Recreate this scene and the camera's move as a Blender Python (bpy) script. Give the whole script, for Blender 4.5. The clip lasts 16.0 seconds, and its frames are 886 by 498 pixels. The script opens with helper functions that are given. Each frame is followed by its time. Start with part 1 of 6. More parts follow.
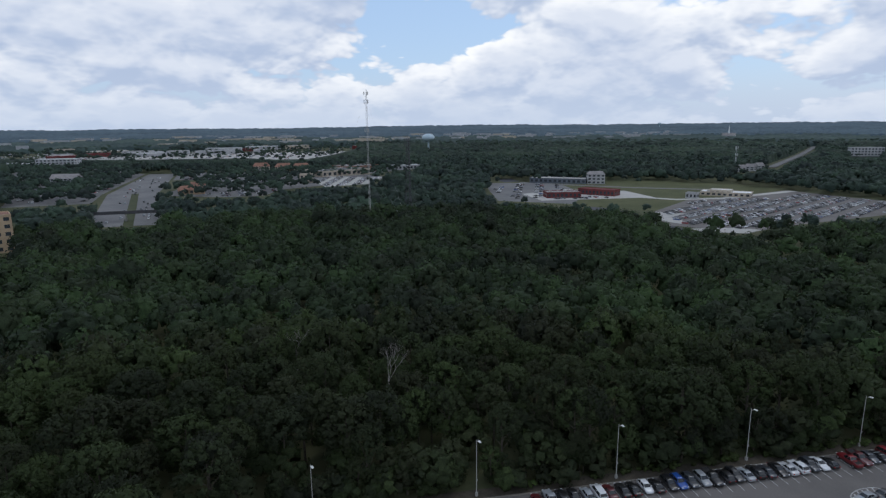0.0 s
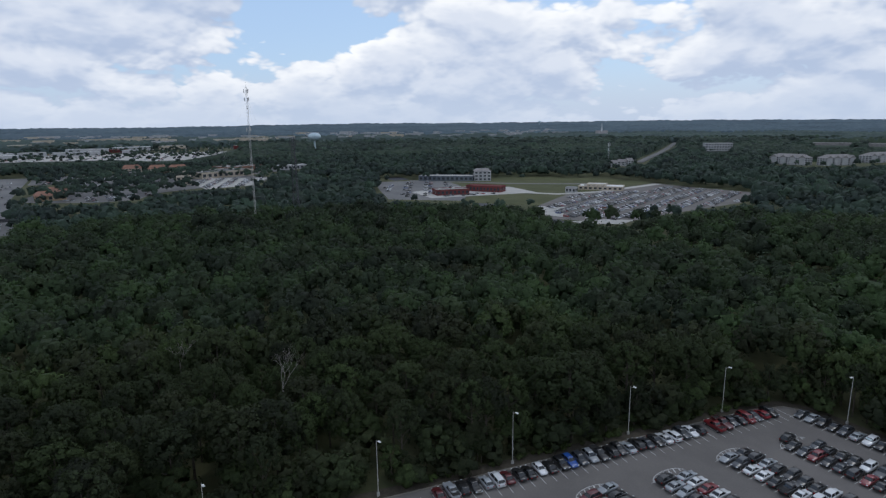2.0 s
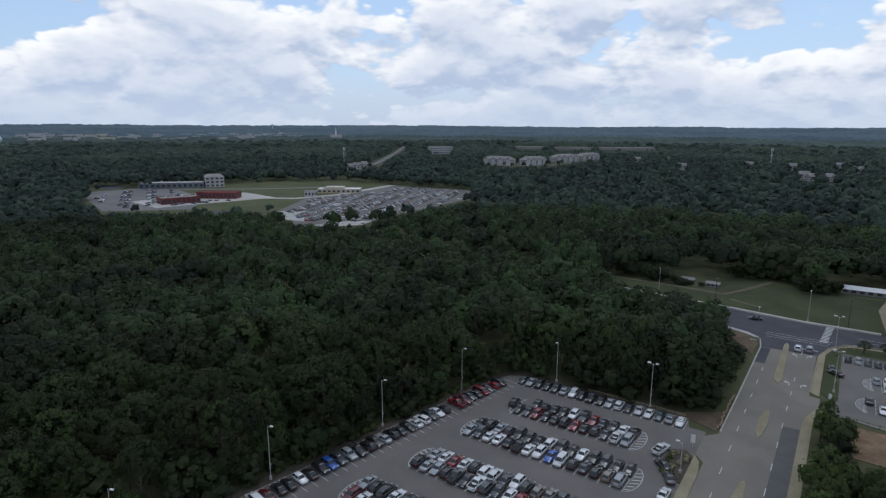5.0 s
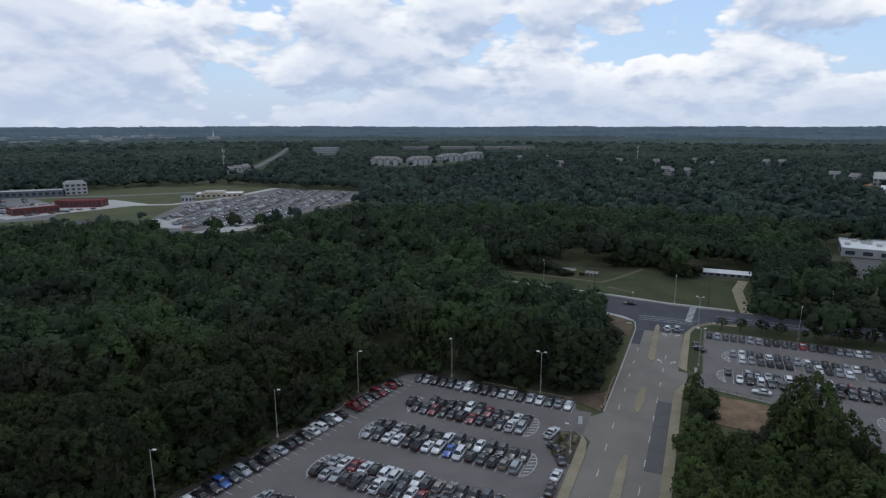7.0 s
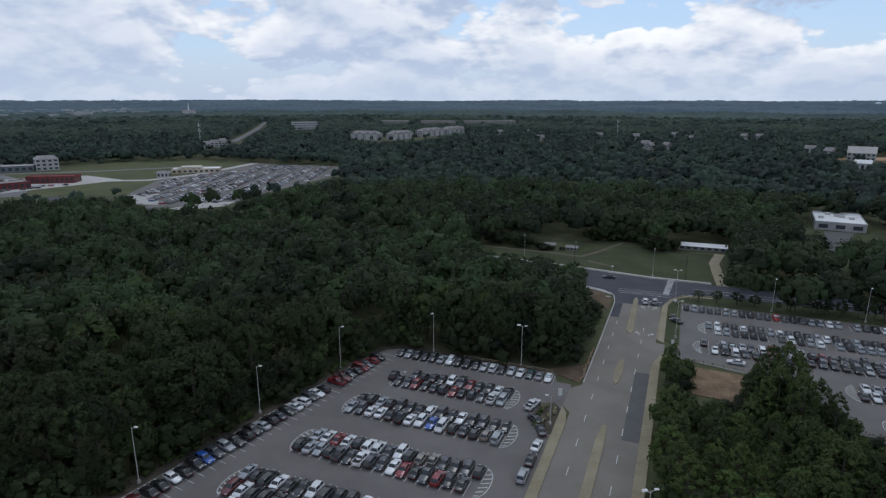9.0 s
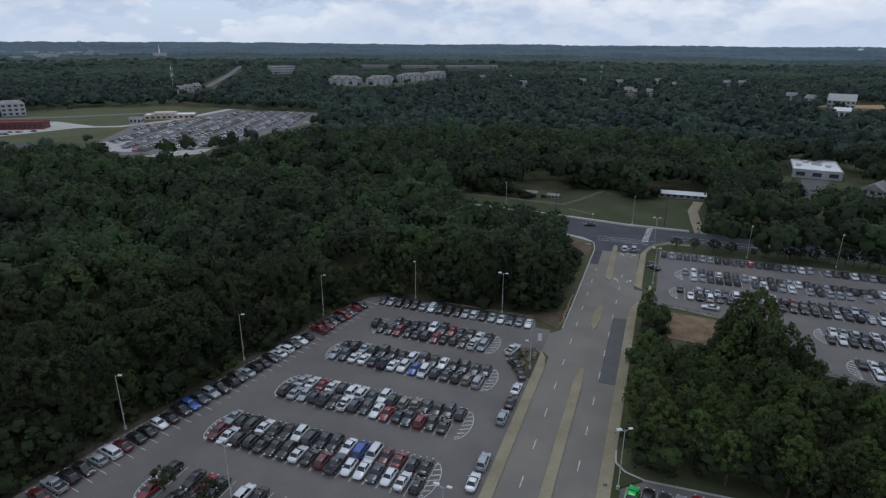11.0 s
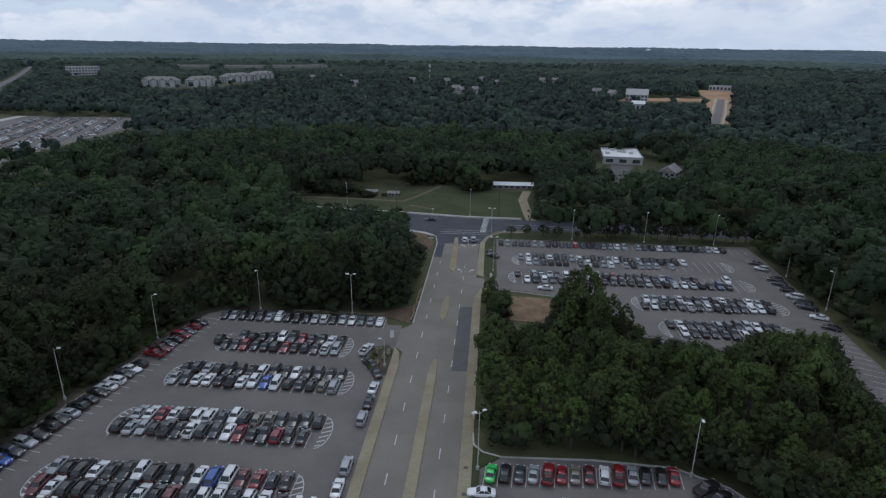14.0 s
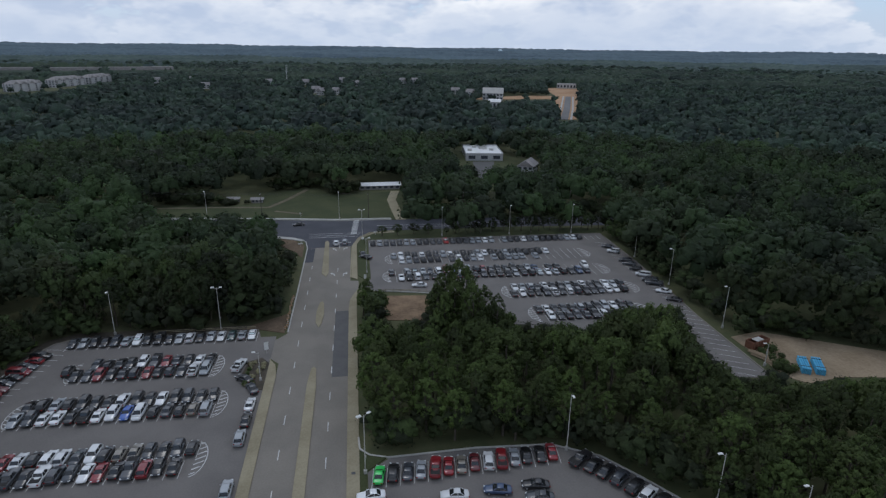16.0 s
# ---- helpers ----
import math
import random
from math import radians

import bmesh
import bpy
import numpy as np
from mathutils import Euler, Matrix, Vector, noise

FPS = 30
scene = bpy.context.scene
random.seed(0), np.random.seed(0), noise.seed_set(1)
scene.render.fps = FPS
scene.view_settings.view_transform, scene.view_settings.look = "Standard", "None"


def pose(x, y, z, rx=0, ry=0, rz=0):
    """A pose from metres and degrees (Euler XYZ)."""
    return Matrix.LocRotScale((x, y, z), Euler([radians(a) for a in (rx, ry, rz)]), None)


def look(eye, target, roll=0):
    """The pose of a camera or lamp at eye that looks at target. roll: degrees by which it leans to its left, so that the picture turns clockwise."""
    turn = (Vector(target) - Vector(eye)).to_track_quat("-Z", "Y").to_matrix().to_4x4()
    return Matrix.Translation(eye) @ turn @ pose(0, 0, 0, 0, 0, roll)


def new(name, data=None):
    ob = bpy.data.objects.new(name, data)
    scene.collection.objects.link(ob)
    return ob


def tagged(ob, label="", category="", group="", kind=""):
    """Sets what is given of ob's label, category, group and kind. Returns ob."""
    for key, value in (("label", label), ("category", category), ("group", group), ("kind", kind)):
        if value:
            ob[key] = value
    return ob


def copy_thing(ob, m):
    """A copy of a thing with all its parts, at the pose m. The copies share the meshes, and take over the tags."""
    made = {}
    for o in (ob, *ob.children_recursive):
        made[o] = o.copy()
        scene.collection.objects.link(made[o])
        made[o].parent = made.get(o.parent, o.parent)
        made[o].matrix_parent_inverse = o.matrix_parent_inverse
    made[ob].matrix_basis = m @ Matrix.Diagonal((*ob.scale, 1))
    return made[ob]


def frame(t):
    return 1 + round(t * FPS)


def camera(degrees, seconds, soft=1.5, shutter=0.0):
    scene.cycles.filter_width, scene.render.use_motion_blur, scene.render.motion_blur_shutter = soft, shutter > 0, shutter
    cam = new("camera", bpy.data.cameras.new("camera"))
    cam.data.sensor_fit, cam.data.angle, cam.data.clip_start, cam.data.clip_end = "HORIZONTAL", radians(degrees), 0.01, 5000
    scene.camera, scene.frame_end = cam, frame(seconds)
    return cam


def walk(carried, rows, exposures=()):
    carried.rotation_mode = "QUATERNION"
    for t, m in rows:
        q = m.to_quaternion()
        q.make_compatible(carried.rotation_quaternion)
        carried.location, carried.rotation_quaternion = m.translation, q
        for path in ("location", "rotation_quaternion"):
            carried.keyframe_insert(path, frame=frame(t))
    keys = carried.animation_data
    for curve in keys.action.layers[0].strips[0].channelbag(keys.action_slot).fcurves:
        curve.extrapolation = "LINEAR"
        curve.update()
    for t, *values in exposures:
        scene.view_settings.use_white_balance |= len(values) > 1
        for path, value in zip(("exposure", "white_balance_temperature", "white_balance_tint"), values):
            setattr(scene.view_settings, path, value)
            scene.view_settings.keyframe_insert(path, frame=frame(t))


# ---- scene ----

# A drone hovers 70 m over a road; x runs across the road, y along it.
cam = camera(73.2, 16.0, soft=1.3)
EYE = 70.0
PATH = [
    (0, 69.70, -11.80, 0.55), (0.5, 63.67, -11.92, 0.82), (1, 61.91, -11.96, 0.85), (1.5, 60.65, -11.97, 0.79),
    (2, 59.12, -12.04, 0.64), (2.5, 56.02, -12.05, 0.40), (3, 52.05, -12.09, 0.27), (3.5, 48.16, -12.04, 0.10),
    (4, 44.23, -11.98, 0.00), (4.5, 39.74, -11.88, -0.05), (5, 34.50, -11.78, -0.20), (5.2, 32.29, -11.77, -0.21),
    (7.3, 23.44, -11.75, 0.10), (7.5, 23.24, -11.76, 0.10), (8, 22.80, -11.79, 0.08), (8.5, 22.34, -11.85, 0.04),
    (9, 21.94, -14.13, -0.01), (9.5, 21.56, -17.52, -0.08), (9.7, 21.38, -18.57, -0.06), (11.8, 19.62, -19.14, -0.38),
    (12, 19.51, -19.15, -0.40), (12.5, 19.17, -19.19, -0.48), (13, 15.81, -19.12, -0.50), (13.5, 10.52, -19.08, -0.61),
    (14, 4.68, -19.01, -0.66), (14.5, -0.58, -18.92, -0.68), (15, -5.03, -18.83, -0.68), (15.5, -7.05, -18.80, -0.68),
    (16, -8.20, -18.81, -0.76)]
walk(cam, [(t, pose(0, 0, EYE, 90 + p, r, a)) for t, a, p, r in PATH], [(0.0, 0.0, 6260, 10)])

# ------------------------------------------------------------------ world
def bearing(az, el):
    a, e = radians(az), radians(el)
    return (math.sin(a) * math.cos(e), math.cos(a) * math.cos(e), math.sin(e))


class Nodes:
    """Short hand for building a node tree."""
    def __init__(self, tree):
        self.t = tree
        tree.nodes.clear()

    def node(self, kind, **kw):
        n = self.t.nodes.new(kind)
        for k, v in kw.items():
            if k == "op":
                n.operation = v
            elif k == "blend":
                n.blend_type = v
        return n

    def put(self, sock, v):
        if isinstance(v, bpy.types.NodeSocket):
            self.t.links.new(v, sock)
        else:
            sock.default_value = v

    def math(self, op, a, b=0.0, clamp=False):
        n = self.t.nodes.new("ShaderNodeMath")
        n.operation, n.use_clamp = op, clamp
        self.put(n.inputs[0], a)
        self.put(n.inputs[1], b)
        return n.outputs[0]

    def vec(self, op, a, b=(0, 0, 0)):
        n = self.t.nodes.new("ShaderNodeVectorMath")
        n.operation = op
        self.put(n.inputs[0], a)
        self.put(n.inputs[1], b)
        return n.outputs["Value"] if op in ("DOT_PRODUCT", "LENGTH") else n.outputs[0]

    def mix(self, f, a, b):
        n = self.t.nodes.new("ShaderNodeMix")
        n.data_type = "RGBA"
        self.put(n.inputs[0], f)
        self.put(n.inputs[6], a)
        self.put(n.inputs[7], b)
        return n.outputs[2]

    def step(self, v, lo, hi):
        n = self.t.nodes.new("ShaderNodeMapRange")
        n.interpolation_type = "SMOOTHSTEP"
        self.put(n.inputs[0], v)
        n.inputs[1].default_value, n.inputs[2].default_value = lo, hi
        return n.outputs[0]

    def noise(self, v, scale, detail=4.0, rough=0.55, warp=0.0):
        n = self.t.nodes.new("ShaderNodeTexNoise")
        self.put(n.inputs["Vector"], v)
        n.inputs["Scale"].default_value, n.inputs["Detail"].default_value = scale, detail
        n.inputs["Roughness"].default_value, n.inputs["Distortion"].default_value = rough, warp
        return n.outputs["Fac"]

    def noise_color(self, v, scale):
        n = self.t.nodes.new("ShaderNodeTexNoise")
        self.put(n.inputs["Vector"], v)
        n.inputs["Scale"].default_value, n.inputs["Detail"].default_value = scale, 3.0
        return n.outputs["Color"]


SUN_AZ, SUN_EL = -15.0, 62.0
world = bpy.data.worlds.new("sky")
scene.world = world
world.use_nodes = True
k = Nodes(world.node_tree)
sky = k.node("ShaderNodeTexSky")
sky.sky_type, sky.sun_disc = "NISHITA", False
sky.sun_elevation, sky.sun_rotation = radians(SUN_EL), radians(SUN_AZ)
way = k.node("ShaderNodeTexCoord").outputs["Generated"]
xyz = k.node("ShaderNodeSeparateXYZ")
k.put(xyz.inputs[0], way)
up = k.math("MAXIMUM", xyz.outputs[2], 0.0)
flat = k.math("DIVIDE", 1.0, k.math("ADD", up, 1.0))


def cloud_place(lift):
    """Where a line of sight meets the layer of cloud, flattened toward the horizon."""
    c = k.node("ShaderNodeCombineXYZ")
    near = k.math("DIVIDE", 1.0, k.math("ADD", up, 0.40 + lift))
    k.put(c.inputs[0], k.math("MULTIPLY", xyz.outputs[0], near))
    k.put(c.inputs[1], k.math("MULTIPLY", xyz.outputs[1], near))
    k.put(c.inputs[2], k.math("ADD", k.math("MULTIPLY", up, 1.0), lift))
    return c.outputs[0]


def puffs(at, scale):
    """Round heads of cloud: 1 in the middle of each, falling to about -1 between them."""
    vor = k.node("ShaderNodeTexVoronoi")
    vor.feature = "SMOOTH_F1"
    k.put(vor.inputs["Vector"], at)
    vor.inputs["Scale"].default_value, vor.inputs["Detail"].default_value = scale, 0.0
    vor.inputs["Smoothness"].default_value = 0.25
    return k.math("SUBTRACT", 1.0, k.math("MULTIPLY", vor.outputs["Distance"], 2.1))


def heap(lift):
    """How thick the heaped cloud is: broad banks with rounded heads on them, at three sizes."""
    at = cloud_place(lift)
    at = k.vec("ADD", at, k.vec("MULTIPLY", k.noise_color(at, 4.5), (0.11, 0.11, 0.11)))
    out = k.math("MULTIPLY", k.math("SUBTRACT", k.noise(at, 1.5, 2.0, 0.5), 0.5), 2.4)
    for scale, share in ((3.6, 0.46), (8.5, 0.26), (19.0, 0.14), (42.0, 0.07)):
        out = k.math("ADD", out, k.math("MULTIPLY", puffs(at, scale), share))
    return out


gap = 0.0
for az, el, wide, deep in ((-22, 9.5, 8.5, 0.55), (-72, 11.0, 6.5, 0.45), (-40, 10.5, 4, 0.15), (9, 11, 6, 0.45), (-5, 13, 5, 0.35)):
    near = k.step(k.vec("DOT_PRODUCT", way, bearing(az, el)), math.cos(radians(wide)), 1.0)
    gap = k.math("ADD", gap, k.math("MULTIPLY", near, deep))
dense, above = heap(0.0), heap(0.024)
cover = k.math("SUBTRACT", dense, gap)
mask = k.step(cover, -0.42, -0.24)
lit = k.step(k.math("SUBTRACT", dense, above), -0.50, 0.46)
thick = k.step(cover, -0.22, 0.42)
tone = k.mix(lit, (0.46, 0.545, 0.705, 1), (1.0, 1.0, 1.0, 1))
tone = k.mix(k.math("MULTIPLY", thick, 0.54), tone, (0.50, 0.58, 0.735, 1))
tint = k.node("ShaderNodeMix", blend="MIX")
tint.data_type = "RGBA"
tint.inputs[0].default_value = 0.6
scaled = k.vec("MULTIPLY", sky.outputs[0], (0.12, 0.12, 0.12))
k.put(tint.inputs[6], scaled)
k.put(tint.inputs[7], (0.46, 0.64, 0.92, 1))
open_sky = k.mix(mask, tint.outputs[2], tone)
low = k.step(xyz.outputs[2], 0.10, -0.005)
color = k.mix(k.math("MULTIPLY", low, 0.78), open_sky, (0.555, 0.635, 0.77, 1))
high = k.step(xyz.outputs[2], 0.25, 0.7)
color = k.mix(k.math("MULTIPLY", high, 0.7), color, (0.41, 0.475, 0.59, 1))
back = k.node("ShaderNodeBackground")
k.put(back.inputs[0], color)
back.inputs[1].default_value = 1.0
k.put(k.node("ShaderNodeOutputWorld").inputs[0], back.outputs[0])

sun = new("sun", bpy.data.lights.new("sun", "SUN"))
sun.data.energy, sun.data.angle, sun.data.color = 0.45, radians(20), (1.0, 0.97, 0.93)
sun.matrix_world = look(Vector(bearing(SUN_AZ, SUN_EL)) * 400, (0, 0, 0))

# ------------------------------------------------------------------ materials
def material(name, a, b, scale=1.0, fine=12.0, rough=0.9, bump=0.0, metal=0.0, spec=0.3, bump_at=0.02, share=0.6):
    """Two colours blended by a broad and a fine noise in metres."""
    m = bpy.data.materials.new(name)
    m.use_nodes = True
    n = Nodes(m.node_tree)
    co = n.node("ShaderNodeTexCoord").outputs["Object"]
    big = n.step(n.noise(co, scale, 4.0, 0.6), 0.34, 0.66)
    small = n.step(n.noise(co, fine, 3.0, 0.6), 0.3, 0.7)
    f = n.math("ADD", n.math("MULTIPLY", big, share), n.math("MULTIPLY", small, 1 - share))
    p = n.node("ShaderNodeBsdfPrincipled")
    n.put(p.inputs["Base Color"], n.mix(f, (*a, 1), (*b, 1)))
    p.inputs["Roughness"].default_value, p.inputs["Metallic"].default_value = rough, metal
    p.inputs["Specular IOR Level"].default_value = spec
    if bump:
        bn = n.node("ShaderNodeBump")
        bn.inputs["Strength"].default_value, bn.inputs["Distance"].default_value = bump, bump_at
        n.put(bn.inputs["Height"], f)
        n.put(p.inputs["Normal"], bn.outputs[0])
    n.put(n.node("ShaderNodeOutputMaterial").inputs[0], p.outputs[0])
    return m


def leaf_material(name, dark, light, warm):
    m = bpy.data.materials.new(name)
    m.use_nodes = True
    n = Nodes(m.node_tree)
    at = n.node("ShaderNodeAttribute")
    at.attribute_name = "tint"
    tree = n.math("FRACT", n.math("ADD", at.outputs["Fac"], n.node("ShaderNodeObjectInfo").outputs["Random"]))
    tuft = n.node("ShaderNodeAttribute")
    tuft.attribute_name = "leaf"
    leaf = tuft.outputs["Fac"]
    f = n.math("ADD", n.math("MULTIPLY", tree, 0.78), n.math("MULTIPLY", leaf, 0.22))
    c = n.mix(f, (*dark, 1), (*light, 1))
    odd = n.step(n.math("FRACT", n.math("MULTIPLY", tree, 7.31)), 0.55, 1.0)
    c = n.mix(n.math("MULTIPLY", odd, 0.55), c, (*warm, 1))
    co = n.node("ShaderNodeTexCoord").outputs["Object"]
    twig = n.math("ADD", n.math("MULTIPLY", n.noise(co, 2.8, 3.0, 0.7), 0.68), n.math("MULTIPLY", n.noise(co, 0.75, 3.0, 0.6), 0.32))
    c = n.mix(n.step(twig, 0.38, 0.62), n.vec("MULTIPLY", c, (0.72, 0.72, 0.74)), n.vec("MULTIPLY", c, (1.32, 1.32, 1.26)))
    stand = n.noise(n.node("ShaderNodeNewGeometry").outputs["Position"], 0.016, 3.0, 0.55)
    c = n.mix(n.step(stand, 0.36, 0.64), n.vec("MULTIPLY", c, (0.80, 0.78, 0.84)), n.vec("MULTIPLY", c, (1.18, 1.22, 1.10)))
    p = n.node("ShaderNodeBsdfPrincipled")
    n.put(p.inputs["Base Color"], c)
    bn = n.node("ShaderNodeBump")
    bn.inputs["Strength"].default_value, bn.inputs["Distance"].default_value = 0.4, 0.5
    n.put(bn.inputs["Height"], twig)
    n.put(p.inputs["Normal"], bn.outputs[0])
    p.inputs["Roughness"].default_value, p.inputs["Specular IOR Level"].default_value = 0.75, 0.18
    thin = n.node("ShaderNodeBsdfTranslucent")
    n.put(thin.inputs[0], n.vec("MULTIPLY", c, (1.5, 1.5, 1.3)))
    both = n.node("ShaderNodeMixShader")
    both.inputs[0].default_value = 0.28
    n.put(both.inputs[1], p.outputs[0])
    n.put(both.inputs[2], thin.outputs[0])
    n.put(n.node("ShaderNodeOutputMaterial").inputs[0], both.outputs[0])
    return m


def paint_material():
    """Car paint in the colour of its object."""
    m = bpy.data.materials.new("car_paint")
    m.use_nodes = True
    n = Nodes(m.node_tree)
    co = n.node("ShaderNodeTexCoord").outputs["Object"]
    dust = n.step(n.noise(co, 2.0, 4.0), 0.45, 0.8)
    c = n.mix(n.math("MULTIPLY", dust, 0.04), n.node("ShaderNodeObjectInfo").outputs["Color"], (0.30, 0.28, 0.25, 1))
    p = n.node("ShaderNodeBsdfPrincipled")
    n.put(p.inputs["Base Color"], c)
    p.inputs["Roughness"].default_value, p.inputs["Metallic"].default_value = 0.32, 0.0
    p.inputs["Coat Weight"].default_value, p.inputs["Coat Roughness"].default_value = 0.8, 0.06
    n.put(n.node("ShaderNodeOutputMaterial").inputs[0], p.outputs[0])
    return m


M_LEAF = leaf_material("broad_leaves", (0.0205, 0.0250, 0.0165), (0.0490, 0.0715, 0.0260), (0.0340, 0.0345, 0.0220))
M_LEAF_YOUNG = leaf_material("young_leaves", (0.036, 0.047, 0.020), (0.086, 0.126, 0.038), (0.056, 0.068, 0.027))
# Bluer and paler than the near leaves: haze put into the colour.
M_LEAF_MID = leaf_material("faintly_hazed_leaves", (0.0220, 0.0310, 0.0210), (0.0480, 0.0800, 0.0315), (0.0370, 0.0430, 0.0285))
M_LEAF_FAR = leaf_material("hazed_distant_leaves", (0.031, 0.047, 0.042), (0.055, 0.086, 0.065), (0.045, 0.057, 0.050))
M_BARK = material("bark", (0.050, 0.042, 0.034), (0.105, 0.090, 0.074), 1.5, 9, 0.95, 0.6)
M_DEAD = material("bare_grey_wood", (0.18, 0.165, 0.15), (0.28, 0.26, 0.235), 1.5, 9, 0.9, 0.4)
M_GROUND = material("meadow_and_soil", (0.050, 0.062, 0.026), (0.095, 0.095, 0.048), 0.02, 0.4, 1.0, 0.3, bump_at=0.2)
M_GRASS = material("mown_grass", (0.034, 0.045, 0.018), (0.066, 0.073, 0.032), 0.06, 2.5, 1.0, 0.5, bump_at=0.05)
M_DRYGRASS = material("dry_grass", (0.056, 0.066, 0.025), (0.102, 0.104, 0.046), 0.03, 0.6, 1.0, 0.4, bump_at=0.05)
M_ASPHALT = material("worn_grey_asphalt", (0.126, 0.117, 0.111), (0.176, 0.163, 0.152), 0.07, 3.0, 0.92, 0.3)
M_ROAD = material("pale_worn_road", (0.162, 0.148, 0.129), (0.220, 0.199, 0.170), 0.09, 3.0, 0.92, 0.3)
M_NEWROAD = material("fresh_dark_asphalt", (0.050, 0.052, 0.062), (0.074, 0.076, 0.088), 0.1, 4.0, 0.9, 0.3)
M_PATCH = material("patched_asphalt", (0.092, 0.090, 0.091), (0.120, 0.117, 0.115), 0.3, 4.0, 0.92, 0.3)
M_TAN = material("tan_concrete", (0.22, 0.19, 0.125), (0.31, 0.275, 0.19), 0.15, 2.5, 0.95, 0.3)
M_CONCRETE = material("pale_concrete", (0.33, 0.32, 0.30), (0.46, 0.45, 0.42), 0.2, 3.0, 0.95, 0.2)
M_LINE = material("white_road_paint", (0.36, 0.36, 0.36), (0.62, 0.62, 0.60), 0.9, 5.0, 0.8)
M_SOIL = material("bare_brown_soil", (0.085, 0.060, 0.040), (0.165, 0.118, 0.078), 0.15, 1.5, 1.0, 0.6, bump_at=0.08)
M_LITTER = material("leaf_litter", (0.045, 0.039, 0.030), (0.095, 0.080, 0.060), 0.4, 3.0, 1.0, 0.6, bump_at=0.06)
M_SAND = material("tan_sand_and_gravel", (0.20, 0.150, 0.098), (0.32, 0.250, 0.170), 0.1, 1.2, 1.0, 0.6, bump_at=0.08)
M_CLAY = material("bare_orange_brown_soil", (0.13, 0.088, 0.056), (0.27, 0.185, 0.115), 0.22, 1.3, 1.0, 0.6, bump_at=0.08)
M_PATH = material("worn_earth_path", (0.095, 0.083, 0.055), (0.150, 0.128, 0.088), 0.2, 1.5, 1.0, 0.4, bump_at=0.05)
M_TUFT = material("pale_dry_tufts", (0.16, 0.15, 0.085), (0.30, 0.28, 0.17), 1.5, 8.0, 1.0)
M_REDSOIL = material("orange_clay", (0.30, 0.17, 0.09), (0.42, 0.27, 0.16), 0.03, 0.5, 1.0, 0.4, bump_at=0.1)
M_METAL = material("galvanised_pole", (0.42, 0.41, 0.39), (0.55, 0.54, 0.51), 0.8, 6.0, 0.5, 0.1, metal=0.3)
M_LAMP = material("pale_lamp_housing", (0.60, 0.60, 0.58), (0.72, 0.72, 0.70), 2.0, 9.0, 0.5)
M_DARKSTEEL = material("dark_steel", (0.05, 0.05, 0.055), (0.09, 0.09, 0.095), 0.5, 4.0, 0.6)
M_WHITESTEEL = material("white_painted_steel", (0.60, 0.61, 0.62), (0.76, 0.77, 0.78), 0.3, 3.0, 0.5)
M_TANK = material("pale_blue_tank_paint", (0.42, 0.52, 0.58), (0.52, 0.62, 0.67), 0.1, 1.0, 0.5)
M_GLASS = material("dark_car_glass", (0.012, 0.014, 0.016), (0.022, 0.024, 0.027), 2.0, 9.0, 0.06, spec=0.7)
M_SHADE = material("windscreen_sunshade", (0.45, 0.55, 0.55), (0.60, 0.68, 0.68), 2.0, 9.0, 0.4)
M_TYRE = material("tyre_rubber", (0.018, 0.018, 0.018), (0.035, 0.034, 0.033), 3.0, 20.0, 0.9)
M_RIM = material("alloy_rim", (0.35, 0.35, 0.36), (0.55, 0.55, 0.56), 3.0, 20.0, 0.35, metal=0.7)
M_HEAD = material("headlight_lens", (0.55, 0.57, 0.58), (0.70, 0.72, 0.72), 3.0, 20.0, 0.15)
M_TAIL = material("red_tail_lens", (0.22, 0.012, 0.012), (0.32, 0.02, 0.02), 3.0, 20.0, 0.2)
M_PAINT = paint_material()
M_BRICK = material("red_brick_and_panel", (0.115, 0.030, 0.030), (0.19, 0.052, 0.050), 0.2, 1.5, 0.9, 0.2)
M_STUCCO = material("beige_stucco", (0.42, 0.36, 0.28), (0.54, 0.47, 0.38), 0.1, 1.0, 0.95, 0.1)
M_ORANGE = material("tan_orange_stucco", (0.42, 0.30, 0.19), (0.52, 0.39, 0.26), 0.1, 1.0, 0.95, 0.1)
M_SIDING = material("pale_grey_siding", (0.34, 0.345, 0.355), (0.46, 0.46, 0.46), 0.1, 1.0, 0.9, 0.1)
M_WHITEROOF = material("white_membrane_roof", (0.62, 0.63, 0.63), (0.78, 0.78, 0.77), 0.08, 0.8, 0.8)
M_GREYROOF = material("grey_shingle_roof", (0.20, 0.19, 0.19), (0.30, 0.285, 0.275), 0.2, 2.0, 0.95, 0.3)
M_REDROOF = material("brown_red_roof", (0.20, 0.105, 0.075), (0.30, 0.165, 0.12), 0.2, 2.0, 0.95, 0.3)
M_BLUEGREY = material("blue_grey_cladding", (0.10, 0.115, 0.14), (0.16, 0.18, 0.205), 0.1, 1.0, 0.7, 0.1)
M_PANE = material("dark_window_pane", (0.035, 0.042, 0.050), (0.065, 0.075, 0.085), 0.5, 4.0, 0.12, spec=0.6)
M_BLUE = material("blue_plastic_pipe", (0.06, 0.30, 0.50), (0.11, 0.40, 0.60), 1.0, 6.0, 0.5)
M_RUST = material("rusty_brown_steel", (0.12, 0.055, 0.035), (0.20, 0.09, 0.055), 0.8, 5.0, 0.85, 0.2)
# Aerial haze is put into these base colours, stronger with distance.
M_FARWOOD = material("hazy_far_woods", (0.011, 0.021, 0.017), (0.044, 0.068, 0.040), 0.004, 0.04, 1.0)
